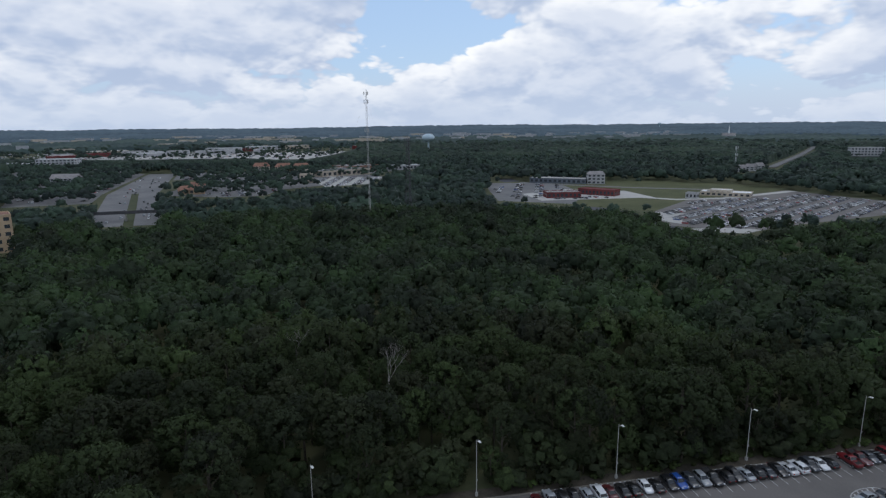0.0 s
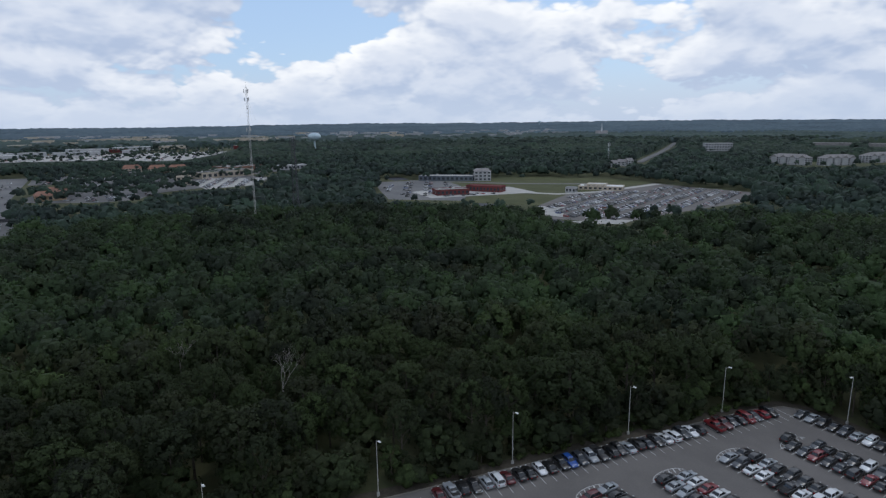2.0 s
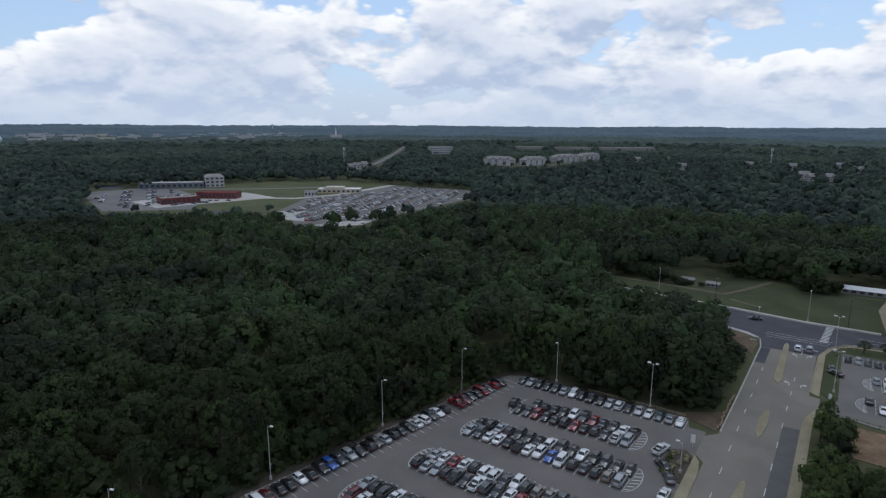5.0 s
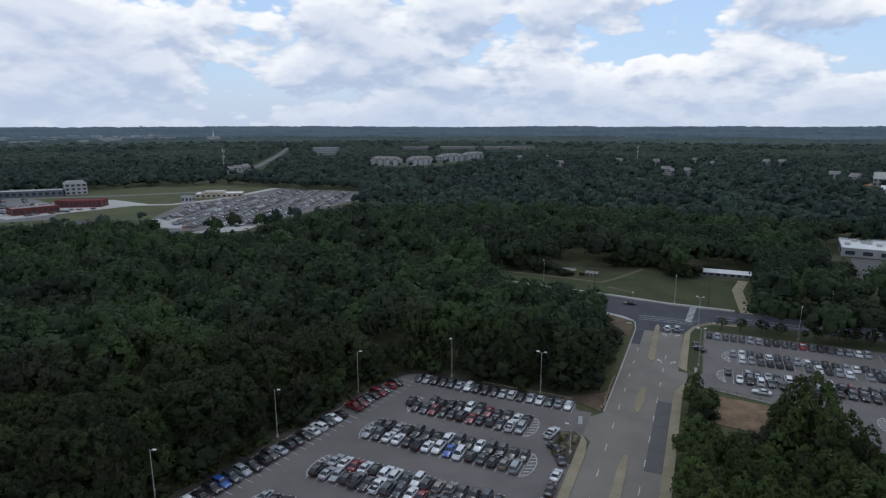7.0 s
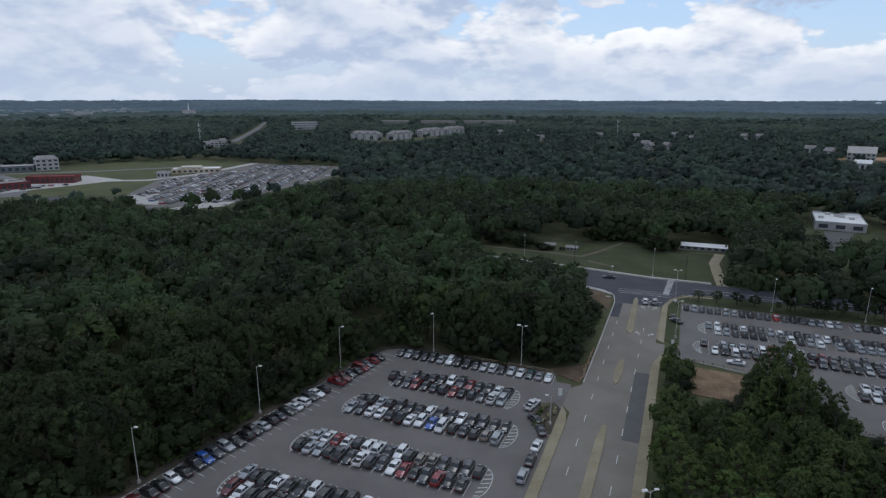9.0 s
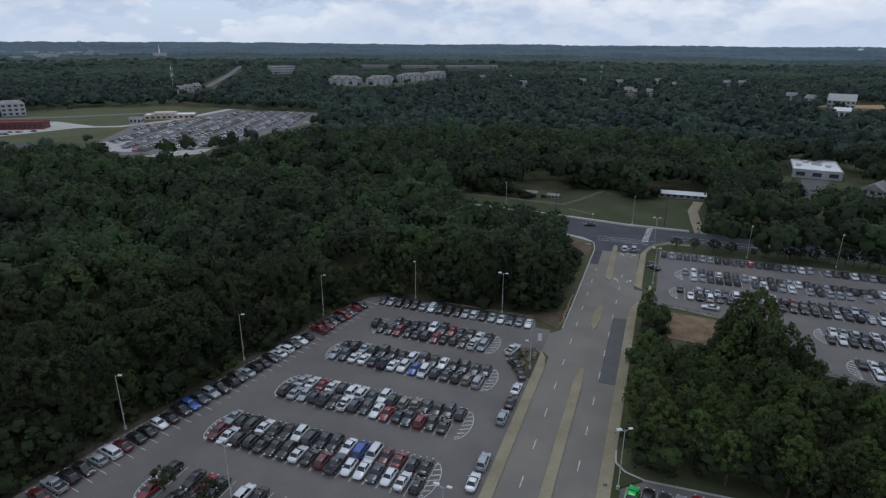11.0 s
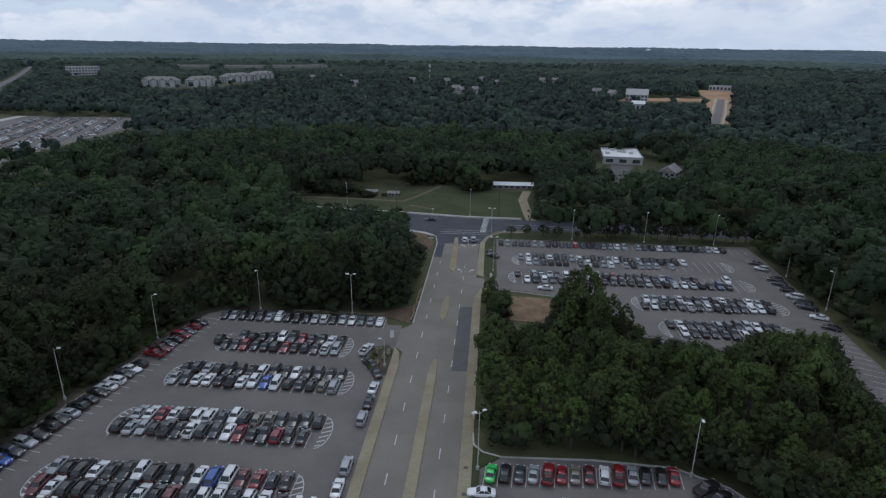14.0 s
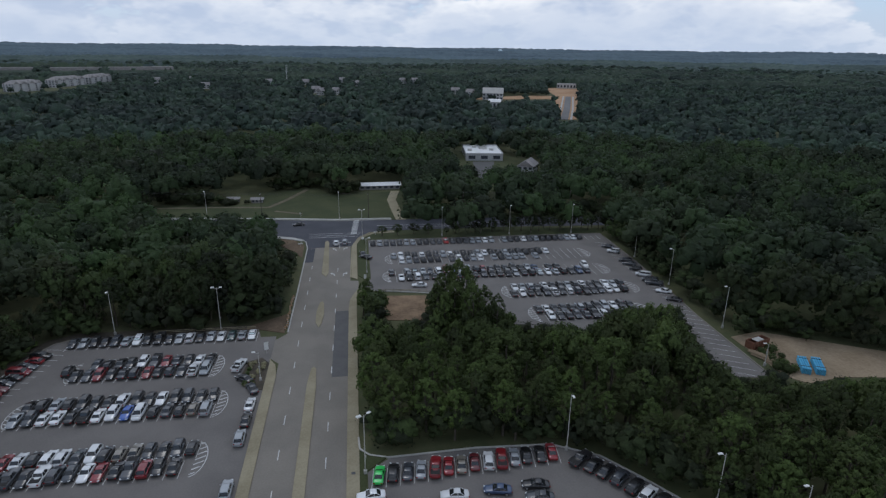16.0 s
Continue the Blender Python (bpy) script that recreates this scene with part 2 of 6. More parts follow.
M_FARWOOD_HAZE = material("hazed_farther_woods", (0.024, 0.042, 0.044), (0.066, 0.098, 0.082), 0.003, 0.03, 1.0)
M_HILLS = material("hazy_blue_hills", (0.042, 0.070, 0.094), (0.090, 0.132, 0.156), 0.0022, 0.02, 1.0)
M_LOT_FAR = material("far_pavement", (0.12, 0.12, 0.124), (0.20, 0.196, 0.19), 0.02, 0.3, 0.95)
# Pale concrete; on the far mall the paleness stands in for sunlight.
M_LOT_PALE = material("pale_concrete_and_sunlit_mall", (0.36, 0.35, 0.33), (0.50, 0.48, 0.45), 0.02, 0.2, 0.95)

# ------------------------------------------------------------------ helpers
def mesh_np(name, verts, faces, mat, tint=None, smooth=False, normals=None, leaf=None):
    """A mesh from arrays of corners and of equal-sided faces."""
    verts, faces = np.asarray(verts, np.float32), np.asarray(faces, np.int32)
    me = bpy.data.meshes.new(name)
    n, side = faces.shape
    me.vertices.add(len(verts))
    me.vertices.foreach_set("co", verts.ravel())
    me.loops.add(n * side)
    me.loops.foreach_set("vertex_index", faces.ravel())
    me.polygons.add(n)
    me.polygons.foreach_set("loop_start", np.arange(0, n * side, side, dtype=np.int32))
    if tint is not None:
        me.attributes.new("tint", "FLOAT", "POINT").data.foreach_set("value", np.asarray(tint, np.float32))
    if leaf is not None:
        me.attributes.new("leaf", "FLOAT", "POINT").data.foreach_set("value", np.asarray(leaf, np.float32))
    me.materials.append(mat)
    me.update(calc_edges=True)
    if smooth:
        me.polygons.foreach_set("use_smooth", np.ones(n, bool))
    if normals is not None:
        me.normals_split_custom_set(np.asarray(normals, np.float32).reshape(-1, 3))
    return me


def mesh_bm(name, bm, *mats):
    me = bpy.data.meshes.new(name)
    bmesh.ops.recalc_face_normals(bm, faces=bm.faces)
    bm.to_mesh(me)
    bm.free()
    for m in mats:
        me.materials.append(m)
    return me


def part(name, bm, mat, parent, label="", at=None):
    """Links a bmesh or a mesh as one mesh object under a thing or a part."""
    me = bm if isinstance(bm, bpy.types.Mesh) else mesh_bm(name, bm, mat)
    ob = new(name, me)
    ob.parent = parent
    if at is not None:
        ob.matrix_basis = at
    if label:
        tagged(ob, label)
    return ob


def box(bm, x0, y0, z0, x1, y1, z1, bevel=0.0):
    r = bmesh.ops.create_cube(bm, size=1.0)
    for v in r["verts"]:
        v.co = Vector((x0 + (v.co.x + 0.5) * (x1 - x0), y0 + (v.co.y + 0.5) * (y1 - y0), z0 + (v.co.z + 0.5) * (z1 - z0)))
    if bevel:
        es = list({e for v in r["verts"] for e in v.link_edges})
        bmesh.ops.bevel(bm, geom=es, offset=bevel, segments=1, affect="EDGES")
    return bm


def tube(bm, a, b, ra, rb, n=8):
    a, b = Vector(a), Vector(b)
    d = b - a
    r = bmesh.ops.create_cone(bm, cap_ends=True, segments=n, radius1=ra, radius2=rb, depth=d.length)
    bmesh.ops.transform(bm, verts=r["verts"],
                        matrix=Matrix.Translation((a + b) / 2) @ d.to_track_quat("Z", "Y").to_matrix().to_4x4())
    return bm


def prism(bm, pts, z0, z1):
    """An upright slab over a ring of plan points."""
    lo = [bm.verts.new((x, y, z0)) for x, y in pts]
    hi = [bm.verts.new((x, y, z1)) for x, y in pts]
    bm.faces.new(hi)
    bm.faces.new(lo[::-1])
    for i in range(len(pts)):
        j = (i + 1) % len(pts)
        bm.faces.new((lo[i], lo[j], hi[j], hi[i]))
    return bm


def slab(name, pts, z0, z1, mat, label, category, kind="structure"):
    ob = new(name, mesh_bm(name, prism(bmesh.new(), pts, z0, z1), mat))
    return tagged(ob, label, category, kind=kind)


def strip(path, wide):
    """The outline of a band of that width along a path."""
    left, right = [], []
    for i, p in enumerate(path):
        a, b = Vector(path[max(i - 1, 0)]), Vector(path[min(i + 1, len(path) - 1)])
        d = (b - a).normalized()
        side = Vector((-d.y, d.x)) * wide / 2
        left.append(tuple(Vector(p) + side))
        right.append(tuple(Vector(p) - side))
    return left + right[::-1]


def arc(cx, cy, r, a0, a1, n=8):
    return [(cx + r * math.cos(radians(a0 + (a1 - a0) * i / n)), cy + r * math.sin(radians(a0 + (a1 - a0) * i / n)))
            for i in range(n + 1)]


def inside(pts, x, y):
    """Which of the places x, y lie in the ring pts."""
    x, y = np.asarray(x, float), np.asarray(y, float)
    hit = np.zeros(x.shape, bool)
    for (xa, ya), (xb, yb) in zip(pts, pts[1:] + pts[:1]):
        if ya != yb:
            hit ^= ((ya > y) != (yb > y)) & (x < (xb - xa) * (y - ya) / (yb - ya) + xa)
    return hit


def polar(az, d):
    return (d * math.sin(radians(az)), d * math.cos(radians(az)))


def relief(x, y):
    """Height of the land: flat near by, raised to low hills far off so the horizon sits right for the camera."""
    d = np.hypot(x, y)
    s = np.clip((d - 1500) / 3300, 0, 1)
    roll = np.sin(x * 0.0021 + 1.3) * np.cos(y * 0.0017) + 0.5 * np.sin(x * 0.0052 - y * 0.0037)
    return s * 44 + np.clip((d - 900) / 2500, 0, 1) * roll * 4.5


# ------------------------------------------------------------------ plan
MAIN_LOT = [(-100, 0), (-96.6, 20), (-91.6, 49), (-83.4, 97), (-77.2, 134.5), (-74.2, 141.5), (-70, 143.9), (-26.2, 143.9),
            (-25.2, 140), (-21.4, 140), (-21.4, 0)]
RIGHT_LOT = [(3.4, 176.5), (3.4, 216), (95.2, 216), (95.0, 184), (93.6, 160), (92.2, 139), (91.6, 106), (77, 109), (84, 130), (84, 138),
             (44, 132), (31, 146), (22, 163), (4, 167), (-0.5, 169)]
NEAR_LOT = [(0.2, 0), (0.2, 86), (4, 89.3), (20, 90), (34, 89.3), (42, 85), (46.5, 79), (60, 60), (100, 0)]
ROAD = [(-19.3, -400), (-19.3, 126), (-21.4, 128.5), (-21.4, 138), (-18.9, 141), (-18.7, 222), (-3.0, 222), (-3.0, 176),
        (-0.5, 175.5), (-0.5, 169), (-3.2, 160), (-3.3, -400)]
CROSS = [(-700, 352), (-160, 262), (-34, 247.6), (-9, 243.8), (14, 243.6), (60, 243), (160, 236), (500, 190),
         (500, 178), (160, 224), (60, 229), (14, 228.5), (4, 226.0), (-0.5, 219), (-2.8, 210), (-18.6, 209), (-20, 217.5), (-24, 221.5),
         (-34, 225), (-160, 244), (-700, 330)]
FIELD = [(-90, 256), (-92, 276), (-58, 274), (-46, 276), (-44, 300), (-22, 306), (-14, 290), (0, 292), (24, 296), (24, 244), (-9, 244.5), (-34, 248.5)]
DIRT = [(7, 146), (5, 156), (8, 162.5), (19, 161.5), (20.5, 155), (17.5, 145)]
SITE = [(94, 126), (103, 128), (135, 110), (150, 103), (119, 103), (107, 104.5), (98, 103), (95, 106)]
CORNER = [(-19.6, 141.5), (-26, 144.2), (-31, 144.4), (-27, 148), (-20.0, 153)]
CORNER_FAR = [(-19.6, 199), (-23, 205), (-29, 214), (-29, 221.5), (-24, 219), (-19.8, 212)]
HOUSE_DRIVE = [(66, 318), (70, 345), (74, 373), (88, 373), (82, 350), (76, 335), (74, 318)]
FAR_LOT = [(-386, 322), (-330, 286), (-312, 299), (-287, 317), (-296, 373), (-303, 481), (-335, 552), (-395, 545), (-454, 545), (-434, 447), (-432, 396)]
CAMPUS = [(-600, 272), (-500, 236), (-398, 318), (-384, 330), (-430, 400), (-440, 450), (-456, 545), (-520, 545), (-600, 490), (-622, 412), (-662, 356), (-655, 300)]
HIGHWAY = [(-478, -46), (-490, -46), (-721, -66), (-1000, -66), (-1010, -104), (-715, -116), (-490, -94), (-482, -92)]
TOWN_LOT = [(-640, 5), (-640, 40), (-690, 60), (-718, 110), (-705, 150), (-735, 178), (-800, 215), (-860, 195), (-900, 250), (-940, 310), (-960, 310), (-935, 200),
            (-1010, 110), (-1010, -62), (-880, -62), (-860, -20), (-690, -62), (-660, -30)]
PALE_LOT = [(-700, 112), (-712, 165), (-733, 178), (-801, 207), (-843, 140), (-800, 110)]
TOWN_WEST = [(-640, -118), (-720, -122), (-1010, -110), (-1300, -220), (-1340, -400), (-1180, -330), (-900, -235), (-640, -190)]
MALL = [(-1480, -200), (-1400, 60), (-1300, 110), (-1290, 170), (-1450, 250), (-1790, 400), (-1900, 300), (-1800, -100), (-1900, -560), (-1640, -480)]
FAR_ROAD = strip([(-690, 790), (-776, 911), (-940, 1160), (-1114, 1421)], 26)
QUARRY = [(168, 836), (172, 858), (255, 902), (302, 894), (340, 1075), (398, 1086), (402, 1062), (334, 885), (226, 598), (204, 598), (262, 770), (282, 846), (215, 838)]
OPEN = [MAIN_LOT, RIGHT_LOT, NEAR_LOT, ROAD, CROSS, FIELD, DIRT, SITE, CORNER, CORNER_FAR, HOUSE_DRIVE, FAR_LOT, CAMPUS, HIGHWAY, TOWN_LOT, TOWN_WEST, MALL,
        FAR_ROAD, QUARRY, [(-21.6, 0), (-21.6, 130), (1.5, 130), (1.5, 0)], [(-2, 166), (-2, 176), (4, 176), (4, 166)],
        [(0, 302), (0, 312), (24, 310), (24, 298)], [(-560, 915), (-560, 960), (-470, 1010), (-480, 1060), (-440, 1205), (-425, 1195), (-450, 990), (-480, 915)]]

APARTMENTS = [(-560, 918), (-485, 915), (-448, 965), (-425, 1200), (-450, 1210), (-485, 1060), (-490, 970), (-560, 955)]
HOUSES = [polar(a, d) for a, d in ((-43.4, 905), (-42.6, 930), (-42.0, 960), (-7.5, 1100), (-4.3, 1090), (-3.4, 905), (-2.9, 870), (-1.6, 880), (-1.0, 1150), (4.5, 1150), (9.4, 900), (5.6, 1160),
                                   (-16.6, 1170), (-14.0, 1190), (-12.8, 1010), (0.2, 1060), (10.8, 870))]
HOUSES += [(99, 334), (-57, 281), (-46, 279)]

# ------------------------------------------------------------------ land
def land():
    rings = np.concatenate([np.linspace(0, 900, 46), np.geomspace(940, 4960, 60)])
    n = 180
    a = np.linspace(0, 2 * np.pi, n, endpoint=False)
    x, y = np.outer(rings, np.sin(a)), np.outer(rings, np.cos(a))
    z = relief(x, y) - 0.06
    v = np.stack([x, y, z], -1).reshape(-1, 3)
    i, j = np.meshgrid(np.arange(len(rings) - 1), np.arange(n), indexing="ij")
    j2 = (j + 1) % n
    f = np.stack([i * n + j, (i + 1) * n + j, (i + 1) * n + j2, i * n + j2], -1).reshape(-1, 4)
    tagged(new("ground", mesh_np("ground", v, f, M_GROUND, smooth=True)), "meadow and bare soil reaching to the horizon", "ground", kind="structure")


land()
slab("parking_lot", MAIN_LOT, -0.3, 0.0, M_ASPHALT, "worn grey asphalt parking lot beside the woods", "parking lot")
slab("parking_lot", RIGHT_LOT, -0.3, 0.004, M_ASPHALT, "worn grey asphalt parking lot beyond the grove", "parking lot")
slab("parking_lot", NEAR_LOT, -0.3, 0.0, M_ASPHALT, "worn grey asphalt parking lot beside the road", "parking lot")
slab("road", ROAD, -0.3, -0.012, M_ROAD, "pale worn four-lane divided road", "road")
slab("cross_street", CROSS, -0.3, -0.004, M_NEWROAD, "fresh dark asphalt cross street", "road")
slab("road_patch", [(-7.0, 118.5), (-3.35, 118.5), (-3.35, 153.5), (-7.0, 153.5)], -0.02, -0.004, M_PATCH, "darker patched strip of asphalt in the lane", "road patch")
slab("road_patch", [(-18.65, 194), (-15.6, 194), (-15.6, 208.9), (-18.65, 208.9)], -0.02, -0.004, M_NEWROAD, "fresh dark asphalt tongue along the kerb", "road patch")
slab("grass_field", FIELD, -0.3, 0.05, M_GRASS, "mown grass field behind the cross street", "lawn")
slab("bare_soil", DIRT, -0.3, 0.10, M_CLAY, "bare tan soil clearing in the grove", "bare ground")
slab("work_site", SITE, -0.3, 0.08, M_SAND, "bare tan sand yard at the wood's edge", "bare ground")
slab("bare_soil", CORNER, -0.3, 0.10, M_SOIL, "brown mulch bed at the lot's corner", "bare ground")
slab("bare_soil", CORNER_FAR, -0.3, 0.10, M_SOIL, "brown soil bank at the street corner", "bare ground")
slab("footpath", strip([(-40, 268), (-33, 282), (-25, 303)], 2.2), -0.1, 0.09, M_PATH, "worn sandy path across the grass", "path")
slab("footpath", strip([(-92, 271.5), (-58, 270.5), (-40, 268.5)], 2.0), -0.1, 0.09, M_PATH, "worn sandy path along the grass", "path")
slab("footpath", strip([(-36, 262), (-24, 256)], 1.8), -0.1, 0.09, M_PATH, "short worn sandy track", "path")
slab("driveway", strip([(18, 243.5), (17, 258), (16, 278), (19, 296)], 4.2), -0.1, 0.09, M_TAN, "pale gravel driveway to the mobile home", "driveway")
slab("driveway", HOUSE_DRIVE, -0.1, 0.06, M_PATCH, "grey driveway to the white building", "driveway")
slab("verge", strip([(-101.6, 0), (-99.1, 15), (-93.2, 49), (-85.0, 97), (-78.8, 135.2), (-75.2, 143.0), (-70, 145.6), (-26, 145.6)], 3.0), -0.2, 0.08, M_LITTER, "leaf-littered brown soil strip along the wood", "verge")
slab("verge", [(-1.15, 0), (-1.15, 92), (0.4, 90.9), (3.6, 89.5), (0.05, 86.2), (0.05, 0)], -0.2, 0.10, M_GRASS, "narrow grass verge beside the pavement", "verge")
slab("traffic_island", [(-26.8, 122), (-26.2, 127.5), (-23.3, 129), (-21.5, 126.5), (-21.45, 115), (-23.2, 115)], -0.2, 0.13, M_LITTER, "mulched kerbed island at the lot's entrance", "island")
slab("traffic_island", [(-0.6, 180), (1.2, 177), (3.3, 178), (3.2, 190), (1.4, 196), (1.6, 212), (3.2, 218), (1.2, 219.5), (-0.5, 213)], -0.2, 0.13, M_GRASS, "grassed kerbed island at the lot's entrance", "island")
slab("verge", [(4, 216.2), (96, 216.2), (100, 222), (60, 228.4), (14, 228.0), (5, 225.4)], -0.2, 0.08, M_GRASS, "grass verge between lot and street", "verge")
slab("pavement", [(-21.35, -400), (-19.55, -400), (-19.55, 121), (-20.2, 125), (-21.4, 127.3), (-21.35, 118)], -0.2, 0.14, M_TAN, "tan concrete pavement along the road", "pavement")
slab("pavement", [(-3.15, -400), (-1.2, -400), (-1.2, 150), (-1.2, 160), (0.6, 167), (-0.5, 168.3), (-2.8, 161), (-3.15, 155)], -0.2, 0.14, M_TAN, "tan concrete pavement along the grove", "pavement")
slab("pavement", [(-2.75, 178.3), (-0.8, 176.6), (-0.8, 212), (0.4, 217), (3.0, 222), (6, 224.5), (14, 225.3), (14, 226.8), (5.2, 225.7), (0.0, 219), (-2.3, 210)], -0.2, 0.14, M_TAN, "tan concrete pavement round the corner", "pavement")
slab("central_reserve", [(-12.2, -400), (-12.2, 116), (-11.7, 122.5), (-11.1, 123.4), (-10.6, 122.5), (-10.2, 115), (-10.2, -400)], -0.2, 0.15, M_TAN, "raised tan concrete central reserve", "median")
slab("central_reserve", [(-12.1, 147), (-12.2, 154), (-11.6, 159.5), (-10.9, 160.6), (-10.4, 159), (-10.1, 152), (-10.5, 146), (-11.2, 143.8)], -0.2, 0.15, M_TAN, "raised tan concrete refuge island", "median")
slab("central_reserve", [(-12.2, 183), (-12.4, 215), (-11.7, 217.3), (-10.9, 215), (-10.0, 183), (-10.8, 180)], -0.2, 0.15, M_TAN, "raised tan concrete reserve at the junction", "median")


def kerb(path, mat, wide=0.35, high=0.16):
    slab("kerb", strip(path, wide), -0.2, high, mat, "worn concrete kerb along the edge", "kerb")


for q in ([(-19.42, -60), (-19.42, 121), (-20.1, 125.2), (-21.5, 127.8)], [(-18.75, 142), (-18.55, 170), (-18.45, 209), (-19.6, 216.8), (-23.6, 221), (-34, 224.4)],
          [(-3.2, -60), (-3.25, 155), (-2.9, 161), (-0.6, 168.6)], [(-3.0, 178.4), (-2.5, 210), (-0.1, 219.4), (4.4, 226.2), (14, 228)],
          [(-110, 256), (-34, 248.1), (-9, 244.3), (14, 244.1)], [(-96.6, 20), (-91.5, 49.2), (-83.3, 97.2), (-77.1, 134.7), (-74.1, 141.6), (-69.9, 144.1), (-26.2, 144.1)],
          [(-1.3, 96), (-1.1, 92.6), (0.6, 90.6), (4, 89.5), (20, 90.2), (34, 89.5), (42, 85.2), (46.7, 79.1), (60, 60)],
          [(3.3, 216.2), (95.3, 216.2), (95.1, 184), (93.7, 160), (92.3, 139), (91.7, 106)], [(4, 166.9), (22, 162.9)]):
    kerb(q, M_ROAD if q[0][0] == -96.6 or q[0][0] == 3.3 else M_TAN if -4 < q[0][0] < -2.5 or q[0][1] == -60 else M_CONCRETE)
slab("pavement", strip([(-110, 257.6), (-34, 249.7), (-9, 245.9), (14, 245.7)], 1.4), -0.1, 0.15, M_CONCRETE, "pale concrete pavement by the field", "pavement")
slab("pavement", [(-31.5, 224.6), (-24.2, 221.9), (-20.2, 218.5), (-21.3, 217.4), (-24.8, 219.8), (-31, 222.2)], -0.1, 0.17, M_CONCRETE, "pale concrete corner ramp", "pavement")

for y in (71.5, 79.5, 86.0):
    tagged(new("storm_drain", mesh_bm("storm_drain", box(bmesh.new(), -2.6, y - 0.35, 0.05, -1.9, y + 0.35, 0.155, 0.01), M_DARKSTEEL)), "dark iron drain cover in the pavement", "drain", kind="structure")

# ------------------------------------------------------------------ road paint
def line_set(name, bars, label, z=0.0):
    """Bars of paint: centre, half length, half width, angle."""
    bm = bmesh.new()
    for x, y, hl, hw, ang in bars:
        c, s = math.cos(radians(ang)), math.sin(radians(ang))
        prism(bm, [(x + c * u - s * w, y + s * u + c * w) for u, w in ((-hl, -hw), (hl, -hw), (hl, hw), (-hl, hw))], z - 0.01, z + 0.006)
    tagged(new(name, mesh_bm(name, bm, M_LINE)), label, "road marking", kind="structure")


PITCH = 2.5
line_set("lane_marking", [(x, 60.6 + 10.7 * i - (3.2 if x > -10 else 0), 1.5, 0.09, 90) for x in (-15.6, -7.1) for i in range(-14, 13)], "dashed white lane lines", -0.012)
line_set("lane_marking", [(-7.0, 211, 3.2, 0.09, 90), (-6.4, 214.6, 3.4, 0.25, 0), (-17.1, 207.5, 0.1, 0.05, 0), (-9.5, 221.6, 9, 0.10, 1),
                          (-9.5, 223.8, 9.5, 0.10, 1), (-9, 226.2, 10, 0.08, 1)], "white stop line and junction lines", 0.0)
line_set("zebra_crossing", [(-1.9 + 0.11 * i, 225.6 + 1.65 * i, 1.15, 0.42, 0) for i in range(12)], "white ladder zebra crossing", 0.0)
line_set("street_marking", [(12 + 9 * i, 235.6 - 0.05 * i, 4.4, 0.08, -1) for i in range(14)] + [(12 + 9 * i, 232.2, 4.4, 0.08, -1) for i in range(5)], "pale street lines", 0.0)


def turn_arrow(x, y, flip):
    bm = bmesh.new()
    pts = [(0.0, -1.1), (0.18, -1.1), (0.22, -0.1), (0.9, 0.2), (0.9, -0.2), (1.5, 0.42), (0.9, 0.95), (0.9, 0.6), (0.05, 0.2)]
    prism(bm, [(x + u * flip, y + w * 1.5) for u, w in (pts if flip > 0 else pts[::-1])], -0.02, -0.004)
    tagged(new("turn_arrow", mesh_bm("turn_arrow", bm, M_LINE)), "white painted turn arrow on the lane", "road marking", kind="structure")


for ax, ay, fl in ((-8.0, 182, -1), (-5.4, 182, 1), (-8.1, 207, -1), (-5.5, 207.6, 1)):
    turn_arrow(ax, ay, fl)


def stalls(name, x0, n, y, sides=(-1, 1), pitch=PITCH, z=0.0):
    line_set(name, [(x0 + pitch * (i - 0.5), y + s * 2.6, 2.4, 0.06, 90) for i in range(n + 1) for s in sides], "white bay lines on the asphalt", z)


def hatch(x, y, wide, deep, flip, z=0.0):
    """A striped, round-ended no-parking area at the end of a row."""
    bars, n = [], 7
    for i in range(n):
        u = -deep + 2 * deep * (i + 0.5) / n
        w = wide * math.sqrt(max(0.05, 1 - (u / deep) ** 2))
        bars.append((x + flip * w / 2, y + u + 0.2 * flip, w / 2 * 0.86, 0.13, 28 * flip))
    rim = [(x + flip * wide * math.cos(a), y + deep * math.sin(a)) for a in np.linspace(-1.5, 1.5, 13)]
    for (xa, ya), (xb, yb) in zip(rim, rim[1:]):
        bars.append(((xa + xb) / 2, (ya + yb) / 2, math.hypot(xb - xa, yb - ya) / 2 - 0.005, 0.08, math.degrees(math.atan2(yb - ya, xb - xa))))
    line_set("hatched_area", bars, "white striped no-parking area at a row's end", z)


# ------------------------------------------------------------------ lamp posts, masts
def lamp_post(x, y, heads=1, high=11.8, turn=0.0):
    root = tagged(new("lamp_post"), "tall pale steel lamp post with %s head%s" % (("one", "") if heads == 1 else ("two", "s")), "lamp post", "lamp posts of the parking lots")
    root.matrix_basis = pose(x, y, 0, 0, 0, turn)
    part("footing", tube(bmesh.new(), (0, 0, -0.1), (0, 0, 0.75), 0.32, 0.30, 12), M_CONCRETE, root)
    part("pole", tube(bmesh.new(), (0, 0, 0.74), (0, 0, high), 0.10, 0.06, 8), M_METAL, root)
    part("hand_box", box(bmesh.new(), 0.10, -0.09, 3.2, 0.22, 0.09, 3.7, 0.02), M_METAL, root)
    for s in (1, -1)[:heads]:
        part("arm", tube(bmesh.new(), (0, 0, high - 0.45), (s * 0.70, 0, high + 0.05), 0.05, 0.045, 6), M_METAL, root)
        bm = box(bmesh.new(), s * 0.6, -0.2, high - 0.03, s * 1.35, 0.2, high + 0.19, 0.05)
        part("lamp_head", bm, M_LAMP, root)
    return root


